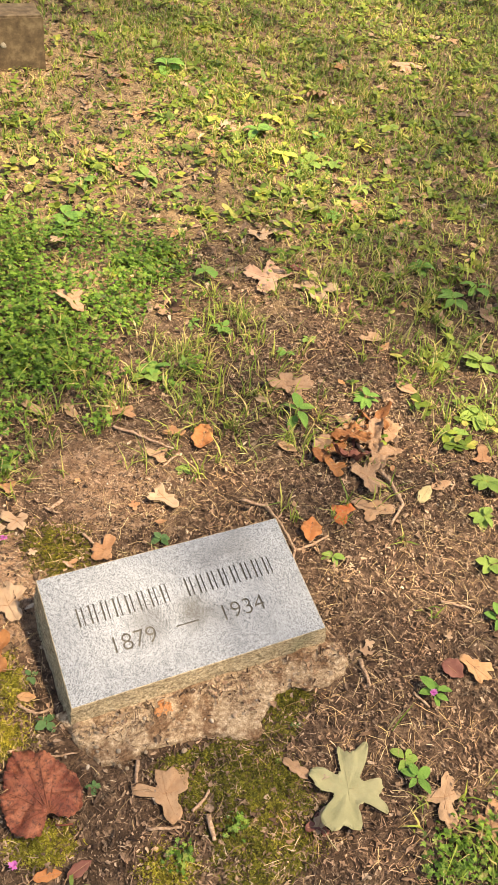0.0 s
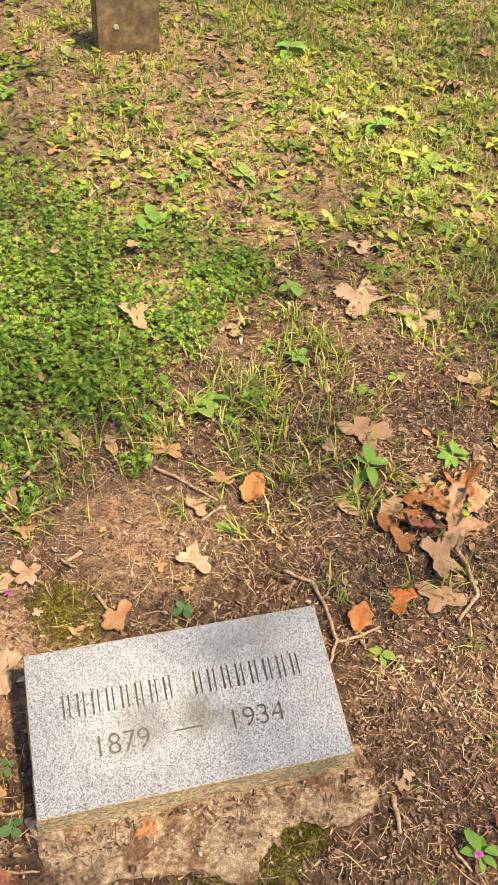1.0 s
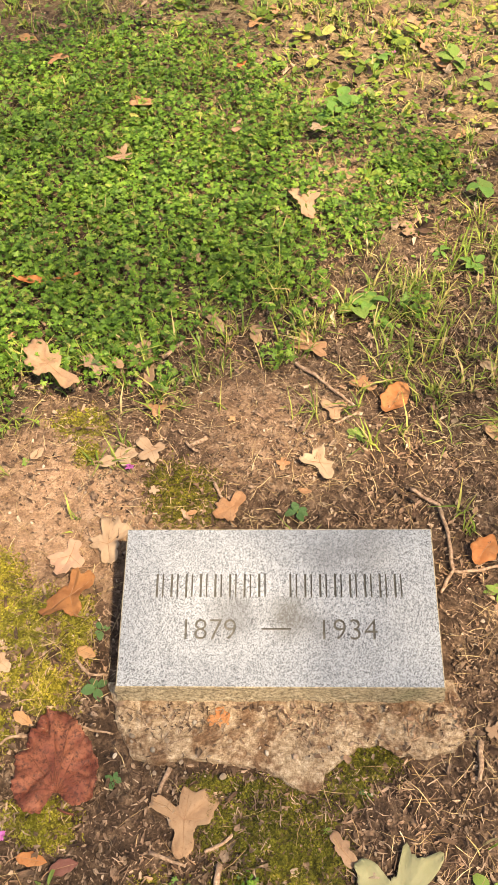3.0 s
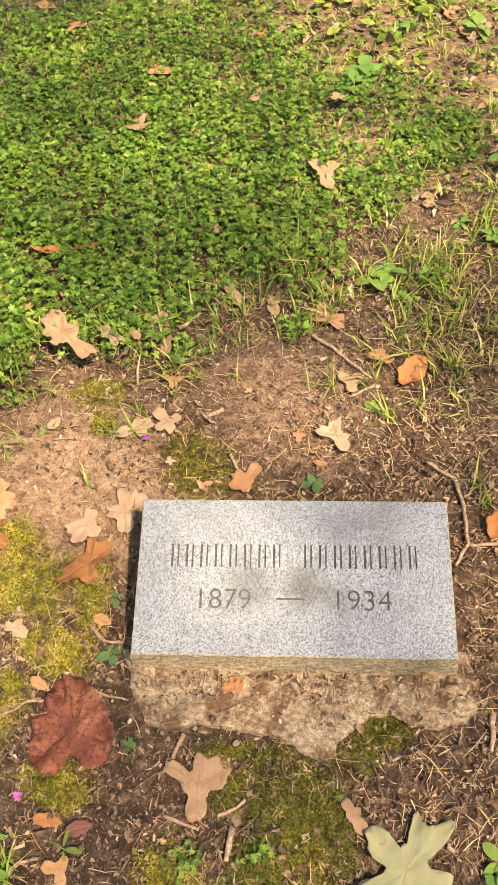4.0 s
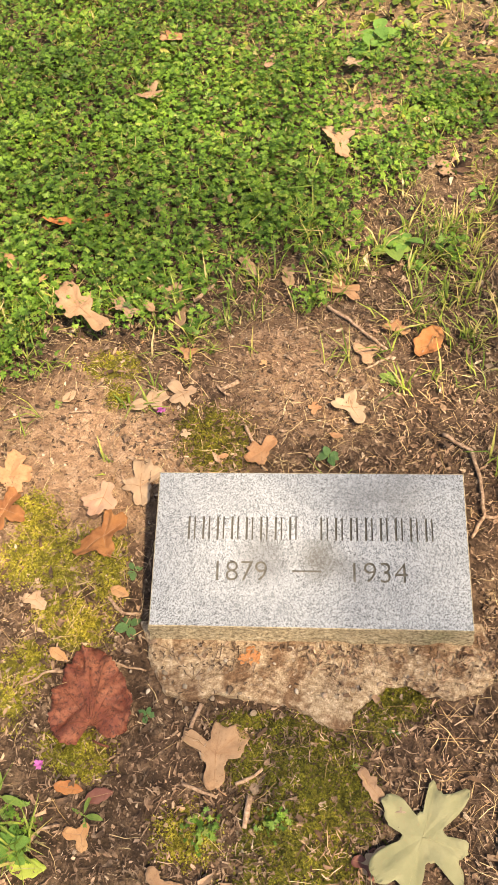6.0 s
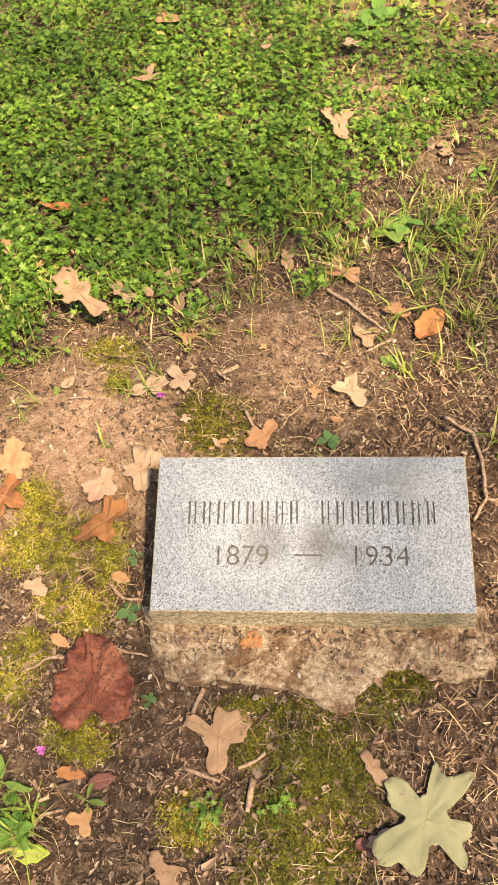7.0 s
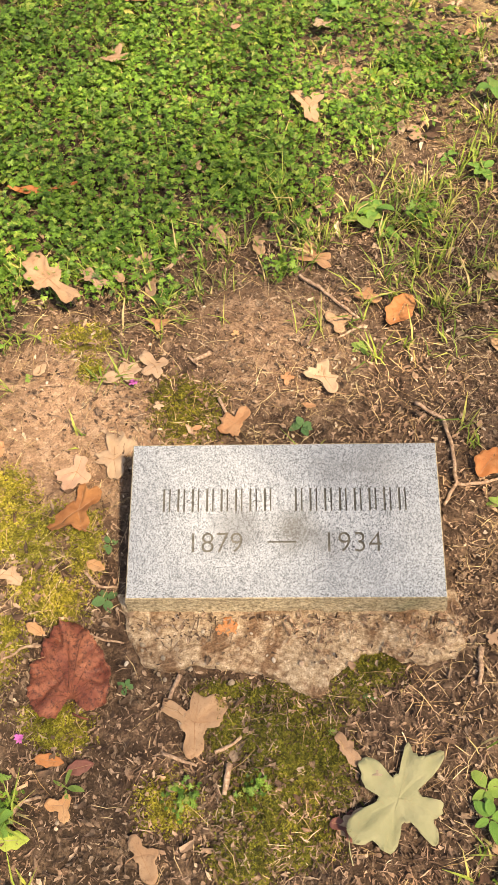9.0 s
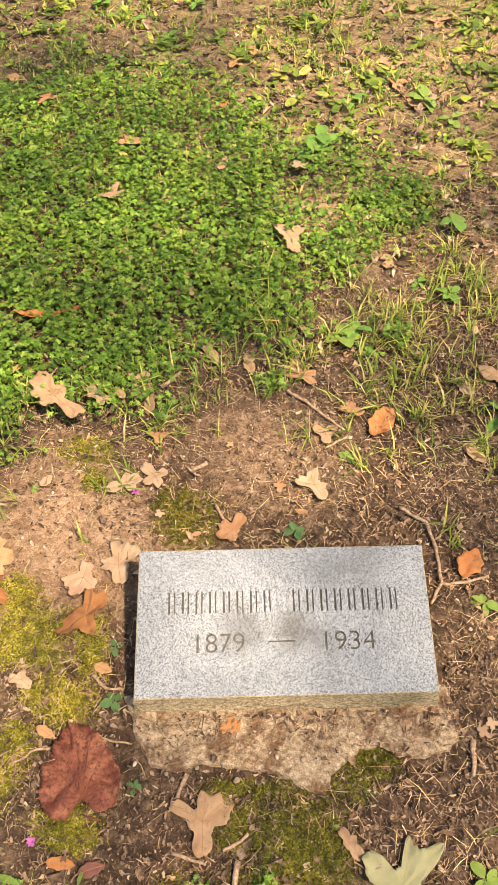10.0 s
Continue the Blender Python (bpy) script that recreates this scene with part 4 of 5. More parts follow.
# ---- twigs ----
def twig(radius, path):
    seed = len(path) + path[0][0] * 31
    pts, rad = [], []
    for (x0, y0), (x1, y1) in zip(path, path[1:]):
        for f in np.linspace(0, 1, 6, endpoint=False):
            x, y = x0 + (x1 - x0) * f, y0 + (y1 - y0) * f
            pts.append((x + 0.003 * noise.noise((x * 50, y * 50, seed)), y + 0.003 * noise.noise((x * 50, y * 50, seed + 4)), 0))
    pts.append((*path[-1], 0))
    pts = [(x, y, float(height(x, y)) + radius * 1.5 + 0.004 + 0.002 * noise.noise((x * 40, y * 40, 1))) for x, y, _ in pts]
    n = len(pts)
    rad = [radius * (1 - 0.35 * i / n) * (1 + 0.25 * noise.noise((i * 0.9, seed, 0))) for i in range(n)]
    tagged(new("twig", tube("twig", pts, rad, BARK, 8)), "thin dry brown twig lying on the ground", "twig", "fallen twigs")

twig(0.004, [(0.037, 0.718), (0.086, 0.678), (0.127, 0.63), (0.154, 0.6)])
twig(0.003, [(0.16, 0.587), (0.109, 0.555)])
twig(0.004, [(0.245, 0.399), (0.292, 0.361), (0.304, 0.298), (0.301, 0.227), (0.276, 0.186)])
twig(0.0035, [(0.301, 0.227), (0.34, 0.226), (0.391, 0.239)])
twig(0.005, [(-0.206, 0.778), (-0.243, 0.733)])
twig(0.0035, [(-0.12, 0.414), (-0.097, 0.371)])
twig(0.004, [(-0.167, -0.107), (-0.18, -0.143)])
twig(0.005, [(-0.085, -0.238), (-0.092, -0.283)])
twig(0.003, [(-0.108, -0.222), (-0.084, -0.213), (-0.069, -0.199)])
twig(0.004, [(0.087, -0.026), (0.129, -0.072)])
twig(0.0025, [(-0.388, -0.058), (-0.424, -0.065), (-0.457, -0.085)])
twig(0.003, [(-0.336, 0.066), (-0.311, 0.042), (-0.281, 0.04)])
twig(0.003, [(-0.403, -0.312), (-0.389, -0.293), (-0.361, -0.286)])
twig(0.005, [(-0.141, 0.52), (-0.17, 0.499)])
twig(0.002, [(-0.315, 0.513), (-0.257, 0.473)])
twig(0.002, [(-0.466, 0.45), (-0.419, 0.447)])
twig(0.0022, [(-0.316, -0.045), (-0.26, -0.054)])
twig(0.003, [(-0.188, -0.223), (-0.134, -0.242)])
twig(0.005, [(0.599, 0.483), (0.616, 0.341), (0.607, 0.268), (0.545, 0.22)])
twig(0.003, [(0.546, 0.004), (0.605, -0.038)])
twig(0.003, [(0.372, -0.162), (0.388, -0.199)])
twig(0.003, [(-0.18, 0.513), (-0.161, 0.489)])
twig(0.0045, [(0.306, -0.065), (0.295, -0.123)])

# ---- low plants ----
def green_leaf_mesh(material, wide, droop, cup=0.25):
    """A unit leaf along +x with a folded midrib and an arched tip."""
    s = np.linspace(0, 1, 9)
    half = 0.5 * wide * np.sin(np.pi * s ** 0.9) ** 0.8
    verts, faces = [], []
    for i in range(9):
        z = 0.30 * s[i] - droop * s[i] ** 2
        for f in (-1, -0.5, 0, 0.5, 1):
            verts.append((s[i], half[i] * f * (1 + 0.05 * math.sin(9 * s[i] + f)), z + cup * half[i] * abs(f)))
    for i in range(8):
        for j in range(4):
            faces.append([i * 5 + j, (i + 1) * 5 + j, (i + 1) * 5 + j + 1, i * 5 + j + 1])
    return np_mesh("leaf", verts, faces, material)


stalk_me = tube("stalk", [(0, 0, -0.02), (0, 0, 0.4), (0.02, 0, 1)], [0.06, 0.05, 0.035], STEM, 6)
KINDS = {
    "dark": ([green_leaf_mesh(DARK_GREEN, w, d) for w, d in ((0.72, 0.25), (0.62, 0.4))], (4, 6), "dark green low four-leaved seedling"),
    "broad": ([green_leaf_mesh(MID_GREEN, w, d) for w, d in ((0.58, 0.3), (0.48, 0.45), (0.66, 0.2))], (5, 7), "mid-green broad-leaved weed rosette"),
    "bright": ([green_leaf_mesh(BRIGHT_GREEN, w, d) for w, d in ((0.62, 0.3), (0.52, 0.45), (0.7, 0.2))], (5, 8), "bright green young weed rosette"),
    "yellow": ([green_leaf_mesh(YELLOW_GREEN, w, d) for w, d in ((0.6, 0.3), (0.50, 0.45), (0.68, 0.2))], (4, 7), "yellowing green weed with oval leaves"),
    "lance": ([green_leaf_mesh(BRIGHT_GREEN, w, d) for w, d in ((0.28, 0.35), (0.22, 0.5), (0.34, 0.2))], (4, 6), "green weed with long narrow leaves"),
    "round": ([green_leaf_mesh(BRIGHT_GREEN, 1.0, 0.2), green_leaf_mesh(MID_GREEN, 0.9, 0.3)], (3, 4), "weed with large round green leaves"),
}
plant_count = 0


def plant(x, y, kind, size):
    global plant_count
    plant_count += 1
    rnd = random.Random(plant_count * 13)
    meshes, (lo, hi), label = KINDS[kind]
    base = tagged(new("weed_plant"), label + " growing in the soil", "plant", kind + " weeds")
    base.matrix_basis = pose(x, y, float(height(x, y)), 0, 0, rnd.uniform(0, 360))
    count = rnd.randint(lo, hi)
    tall = size * (0.5 if kind in ("broad", "round") else 0.35)
    stem = part_of("stem", stalk_me, base)
    stem.scale = (size * 0.5, size * 0.5, tall)
    for k in range(count):
        leaf = part_of("leaf", rnd.choice(meshes), base)
        f = k / count
        reach = size * rnd.uniform(0.55, 0.85) * (0.45 if kind == "fine" else 1)
        z = tall * rnd.uniform(0.3, 1.0)
        spread = size * 0.55 * math.sqrt(rnd.random()) if kind == "fine" else size * 0.06
        a = f * 360 * (2.4 if kind == "fine" else 1) + rnd.uniform(-25, 25)
        leaf.matrix_basis = pose(spread * math.cos(radians(a)), spread * math.sin(radians(a)), z, rnd.uniform(-18, 18), rnd.uniform(-12, 18), a) @ Matrix.Scale(reach, 4)

plant(0.035, 0.353, "dark", 0.028)
plant(-0.455, -0.250, "lance", 0.055)
plant(-0.440, -0.285, "lance", 0.036)
plant(-0.326, -0.272, "lance", 0.042)
plant(-0.428, -0.318, "broad", 0.040)
plant(0.285, -0.312, "broad", 0.042)
plant(0.176, 0.885, "bright", 0.062)
plant(0.225, 0.845, "broad", 0.040)
plant(0.154, 0.532, "bright", 0.029)
plant(0.206, 0.901, "broad", 0.053)
plant(0.157, 1.637, "broad", 0.075)
plant(0.513, 1.297, "round", 0.068)
plant(0.384, 1.077, "broad", 0.034)
plant(0.455, 1.026, "broad", 0.045)
plant(-0.295, 0.019, "dark", 0.029)
plant(-0.300, 0.119, "dark", 0.021)
plant(-0.250, -0.125, "dark", 0.020)
plant(0.286, -0.273, "bright", 0.037)
plant(0.129, -0.138, "dark", 0.015)
plant(0.067, -0.193, "bright", 0.010)
plant(-0.033, -0.321, "bright", 0.011)
plant(-0.492, 0.472, "bright", 0.013)
plant(0.374, 0.186, "bright", 0.033)
plant(0.411, -0.179, "broad", 0.045)
plant(0.705, 0.050, "bright", 0.047)
plant(0.638, -0.077, "broad", 0.046)
plant(0.704, 0.627, "broad", 0.056)
plant(0.496, 0.619, "broad", 0.066)
plant(0.584, 0.874, "broad", 0.035)
plant(0.674, 0.911, "bright", 0.033)
plant(1.120, 0.677, "bright", 0.069)
plant(1.212, 0.966, "broad", 0.069)
plant(1.324, 1.002, "broad", 0.071)
plant(0.978, 0.487, "bright", 0.065)
plant(0.871, 0.451, "bright", 0.053)
plant(0.851, 0.267, "bright", 0.061)
plant(0.778, 0.175, "bright", 0.051)
plant(1.015, 0.728, "bright", 0.051)
plant(1.219, 1.163, "broad", 0.060)
plant(0.959, 1.209, "broad", 0.038)
plant(0.944, 2.906, "broad", 0.105)
plant(0.301, 1.936, "broad", 0.060)
plant(0.525, 1.925, "bright", 0.069)
plant(0.754, 2.398, "bright", 0.070)
plant(1.086, 2.212, "broad", 0.095)
plant(1.210, 2.588, "yellow", 0.088)
plant(1.201, 2.328, "yellow", 0.074)
plant(1.094, 1.985, "yellow", 0.076)
plant(0.962, 2.366, "yellow", 0.062)
plant(1.390, 2.502, "yellow", 0.067)
plant(0.886, 1.734, "yellow", 0.058)
plant(1.163, 1.901, "bright", 0.072)
plant(1.264, 1.882, "bright", 0.073)
plant(1.276, 1.675, "bright", 0.067)
plant(1.318, 1.497, "bright", 0.066)
plant(1.466, 2.017, "yellow", 0.065)
plant(1.672, 2.141, "bright", 0.067)
plant(1.311, 2.122, "broad", 0.063)
plant(0.593, 1.815, "bright", 0.052)
plant(1.072, 1.717, "yellow", 0.056)
plant(1.071, 1.511, "broad", 0.053)
plant(1.078, 1.826, "bright", 0.057)
plant(0.182, 1.719, "broad", 0.078)
plant(-0.290, 2.353, "broad", 0.049)
plant(-0.551, 2.656, "broad", 0.060)
plant(-0.202, 2.602, "broad", 0.070)
plant(-0.409, 2.523, "broad", 0.051)


# ---- purple flowers ----
petal_me = green_leaf_mesh(PURPLE, 0.4, 0.1)


def flower(x, y):
    base = tagged(new("purple_flower"), "tiny purple wildflower on a short green stem", "flower", "purple flowers")
    z = float(height(x, y))
    base.matrix_basis = pose(x, y, z)
    stem = part_of("stem", stalk_me, base)
    stem.scale = (0.02, 0.02, 0.02)
    rnd = random.Random(int(x * 1000))
    for k in range(14):
        petal = part_of("petal", petal_me, base)
        petal.matrix_basis = pose(0, 0, 0.02, 0, rnd.uniform(-70, 5), k * 137.5) @ Matrix.Scale(rnd.uniform(0.007, 0.011), 4)


flower(-0.401, -0.206)
flower(-0.282, 0.444)
flower(0.402, -0.182)
flower(0.223, 1.305)
flower(0.354, 1.968)


# ---- scattered small stuff ----
def stuff(name, pts, faces, material, label, category):
    return tagged(new(name, np_mesh(name, pts.reshape(-1, 3), faces, material)), label, category, kind="stuff")


def on_stone(x, y, m=0.0):
    return (np.abs(x) < STONE_W / 2 + 0.012 + m) & (y > -0.012 - m) & (y < STONE_D + 0.012 + m)


def points(n, x0, x1, y0, y1, chance):
    """Random places in a rectangle, kept with the chance that chance(x, y) gives."""
    x, y = rng.uniform(x0, x1, n), rng.uniform(y0, y1, n)
    keep = (rng.random(n) < chance(x, y)) & ~on_stone(x, y)
    return x[keep], y[keep]


def patchy(x, y, f, seed):
    return 0.5 + 0.5 * np.sin(f * x + 2 * np.sin(f * 0.7 * y + seed) + seed) * np.sin(f * 0.9 * y + 1.5 * np.sin(f * 0.6 * x + seed * 2))


def sandy(x, y):
    return np.maximum(np.exp(-(((x + 0.42) / 0.22) ** 2 + ((y - 0.38) / 0.20) ** 2)), 0.7 * np.exp(-(((x + 0.02) / 0.16) ** 2 + ((y - 0.55) / 0.12) ** 2)))


def on_footing(x, y):
    return (np.abs(x) < 0.29) & (y < 0.0) & (y > -0.10)


def fade(x, y):
    """1 over the plot, falling to 0 towards its ragged outer border."""
    wave = 0.25 * np.sin(2.3 * x + 1.1) + 0.2 * np.sin(3.1 * y)
    return np.clip((x + 1.9 + wave) / 0.9, 0, 1) * np.clip((4.7 - x + wave) / 1.2, 0, 1) * np.clip((5.2 - y + wave) / 1.2, 0, 1)


def make_litter():
    def near(x, y):
        return (1 - 0.62 * sandy(x, y)) * (0.55 + 0.45 * patchy(x, y, 9, 1.0)) * (0.30 + 0.70 * patchy(x, y, 190, 2.0)) * np.where(on_footing(x, y), np.where(y > -0.040 - 0.02 * np.sin(31 * x), 0.85, 0.14), 1) * np.where(in_clover(x, y), 0.6, 1)
    a = np.array([0.2, 1.2, 2.3, 3.3, 4.2, 5.3])
    chip = np.vstack([[0, 0, 0.10], np.stack([1.2 * np.cos(a), 0.75 * np.sin(a), 0.55 * np.sin(a) ** 2 - 0.12 * np.cos(a)], 1)])
    sets = [(150000, -0.68, 0.95, -0.55, 1.05, 0.0013, 0.0052), (24000, 0.3, 1.4, 0.2, 1.5, 0.002, 0.007), (9000, -0.8, 1.3, -0.6, 1.5, 0.0035, 0.010), (34000, -1.1, 3.6, 1.2, 4.0, 0.004, 0.014), (6000, 1.2, 2.6, -0.2, 1.4, 0.004, 0.012), (2600, -1.0, 3.6, 1.0, 4.0, 0.010, 0.026)]
    allp = []
    for n, x0, x1, y0, y1, s0, s1 in sets:
        x, y = points(n, x0, x1, y0, y1, near)
        m = len(x)
        size = s0 + (s1 - s0) * rng.random(m) ** 2.2
        z = np.where(on_footing(x, y), 0.0130, height(x, y) + 0.001) + size * 0.8 * rng.random(m) + 0.004 * patchy(x, y, 190, 2.0) ** 2
        aspect = np.stack([size * rng.uniform(0.7, 1.25, m), size * rng.uniform(0.30, 1.05, m), size * rng.uniform(0.4, 1.4, m)], 1)
        allp.append(fans(chip, np.stack([x, y, z], 1), rng.uniform(0, 6.28, m), rng.normal(0, 0.42, m), rng.normal(0, 0.42, m), aspect, 0.55))
    pts = np.concatenate(allp)
    tagged(new("leaf_litter", np_mesh("leaf_litter", pts.reshape(-1, 3), fan_faces(len(pts), 7), CHIPS, False)), "brown crumbled leaf and bark litter on the soil", "litter", kind="stuff")


def strips(x, y, z, tall, wide, yaw, lean, seg=4, flat=False):
    """Tapered bent strips; flat ones lie along the ground."""
    n = len(x)
    s = np.linspace(0, 1, seg + 1)
    if flat:
        along, up = tall[:, None] * s, 0.10 * tall[:, None] * np.sin(np.pi * s) * rng.uniform(0, 1, (n, 1))
        bend = lean[:, None] * tall[:, None] * s ** 2
    else:
        along, up = lean[:, None] * tall[:, None] * s ** 1.8, tall[:, None] * s * (1 - 0.35 * np.minimum(lean[:, None], 1.4) * s)
        bend = 0 * along
    w = wide[:, None] * (1 - 0.92 * s ** 1.7) * (0.6 + 0.4 * np.minimum(1, s * 4))
    c, d = np.cos(yaw)[:, None], np.sin(yaw)[:, None]
    cx, cy = x[:, None] + along * c - bend * d, y[:, None] + along * d + bend * c
    left = np.stack([cx - w * d, cy + w * c, z[:, None] + up + 0.2 * w], 2)
    right = np.stack([cx + w * d, cy - w * c, z[:, None] + up + 0.2 * w], 2)
    pts = np.stack([left, right], 2).reshape(n, -1, 3)
    k = np.arange(seg) * 2
    one = np.stack([k, k + 1, k + 3, k + 2], 1)
    faces = (one[None] + (np.arange(n) * 2 * (seg + 1))[:, None, None]).reshape(-1, 4)
    return pts, faces


def make_shreds():
    """Narrow brown strips of rotted leaf and needle between the chips."""
    x, y = points(60000, -0.7, 1.3, -0.6, 1.3, lambda x, y: (0.25 + 0.75 * patchy(x, y, 11, 5.0)) * (1 - 0.5 * sandy(x, y)) * np.where(in_clover(x, y), 0.3, 1) * np.where(on_footing(x, y), np.where(y > -0.045 - 0.02 * np.sin(31 * x), 1.0, 0.1), 1))
    n = len(x)
    z = np.where(on_footing(x, y), 0.0135, height(x, y) + 0.003) + 0.005 * rng.random(n)
    pts, f = strips(x, y, z, 0.005 + 0.022 * rng.random(n) ** 2, rng.uniform(0.0004, 0.0013, n), rng.uniform(0, 6.28, n), rng.normal(0, 0.5, n), 2, True)
    stuff("needle_litter", pts, f, CHIPS, "brown shreds of rotted leaves and needles on the soil", "litter")


def make_straw():
    x1, y1 = points(13000, -0.7, 1.3, -0.6, 1.4, lambda x, y: (0.25 + 0.75 * patchy(x, y, 7, 2.0) * (1 - 0.4 * sandy(x, y))) * np.where((y < -0.03) & (x < 0.16), 0.35, 1))
    x2, y2 = points(60000, -2.0, 4.6, 1.1, 5.0, lambda x, y: (0.3 + 0.7 * patchy(x, y, 4, 3.0)) * fade(x, y))
    x, y = np.concatenate([x1, x2]), np.concatenate([y1, y2])
    n = len(x)
    far = np.where(y > 1.3, 1.4, 1.0)
    pts, f = strips(x, y, height(x, y) + 0.003 + 0.006 * rng.random(n), rng.uniform(0.012, 0.06, n) * far, rng.uniform(0.0003, 0.0008, n) * far, rng.uniform(0, 6.28, n), rng.normal(0, 0.3, n), 2, True)
    stuff("dry_straw", pts, f, STRAW, "dry straw-coloured grass stems and needles on the soil", "straw")


def grass_chance(x, y):
    far = np.clip((y - 0.88) / 0.45, 0, 1) * (0.10 + 0.62 * patchy(x, y, 5.2, 4.0) ** 1.5) * np.where(x > 1.3, 0.55, 0.8)
    inner = in_clover(x, y) * (0.05 + 0.14 * patchy(x, y, 7, 3.0) + 0.30 * np.clip((y - 1.3) / 0.4, 0, 1) * patchy(x, y, 6, 8.0))
    edge = np.exp(-((y - 0.84 - 0.42 * x) / 0.13) ** 2) * (x < 0.6) * (x > -0.75) * 1.0 * patchy(x, y, 13, 2.2)
    right = np.exp(-((x - 0.40) / 0.26) ** 2 - ((y - 0.68) / 0.26) ** 2) * (0.2 + 0.55 * patchy(x, y, 19, 1.0)) + np.exp(-((x - 0.42) / 0.10) ** 2 - ((y + 0.03) / 0.09) ** 2) * 0.15
    side = np.clip((x - 0.75) / 0.2, 0, 1) * np.clip((y - 0.2) / 0.3, 0, 1) * 0.5
    corner = np.exp(-((x - 0.34) / 0.14) ** 2 - ((y + 0.46) / 0.07) ** 2) * 0.6 + np.exp(-((x + 0.43) / 0.06) ** 2 - ((y + 0.34) / 0.08) ** 2) * 0.35
    left = np.exp(-((x + 0.62) / 0.12) ** 2 - ((y - 0.55) / 0.12) ** 2) * 0.25
    return np.clip(far * np.where(in_clover(x, y), 0.3, 1) + inner + edge + right + side + corner + left + 0.007, 0, 1) * np.where(on_footing(x, y), 0, 1) * np.where((np.abs(x) < 0.32) & (y > 0.2) & (y < 0.46), 0.12, 1)


def clear_of_leaf(x, y):
    """0 where the two largest leaves lie flat on the soil."""
    return np.where((np.hypot(x + 0.34, y + 0.09) < 0.09) | (np.hypot(x - 0.16, y + 0.29) < 0.10), 0, 1)


def make_grass():
    xs, ys, hs, ws, yaws, leans = [], [], [], [], [], []
    tufts = points(47000, -2.1, 4.8, -0.55, 5.3, lambda x, y: grass_chance(x, y) * fade(x, y) * clear_of_leaf(x, y))
    for tx, ty in zip(*tufts):
        k = rng.integers(3, 11)
        big = rng.uniform(0.6, 1.3) * (1.45 if ty < 1.3 else 1.0)
        xs.append(tx + rng.normal(0, 0.008, k))
        ys.append(ty + rng.normal(0, 0.008, k))
        hs.append(big * rng.uniform(0.016, 0.05, k))
        ws.append(rng.uniform(0.0013, 0.0031, k) * (1.0 if ty < 1.4 else 1.35))
        yaws.append(rng.uniform(0, 6.28, k))
        leans.append(rng.uniform(0.25, 1.15, k))
    x, y = np.concatenate(xs), np.concatenate(ys)
    pts, f = strips(x, y, height(x, y), np.concatenate(hs), np.concatenate(ws), np.concatenate(yaws), np.concatenate(leans), 2)
    keep = ~on_stone(x, y, 0.02)
    pts = pts[keep]
    stuff("grass", pts, f[: 2 * len(pts)], GRASS, "thin patchy green grass in the soil", "grass")


def make_outer_turf():
    """Grass and leaf crumbs that thin out round the plot."""
    def chance(x, y):
        out = np.maximum(np.maximum(-0.8 - x, x - 3.3), np.maximum(-0.3 - y, y - 3.8))
        return np.clip(1.7 - np.hypot(x - 0.9, y - 1.6) / 3.8, 0, 1) * np.clip(0.15 + out / 1.0, 0, 1) * (0.25 + 0.75 * patchy(x, y, 2.6, 1.2)) * np.clip((np.hypot(x, (y + 0.2) * 1.2) - 0.9) / 0.8, 0, 1)
    x, y = points(110000, -5.6, 7.4, -5, 8.2, chance)
    n = len(x)
    pts, f = strips(x, y, height(x, y), rng.uniform(0.02, 0.06, n), rng.uniform(0.004, 0.009, n), rng.uniform(0, 6.28, n), rng.uniform(0.3, 1.4, n), 2)
    stuff("outer_grass", pts, f, GRASS, "sparse grass thinning out round the plot", "grass")


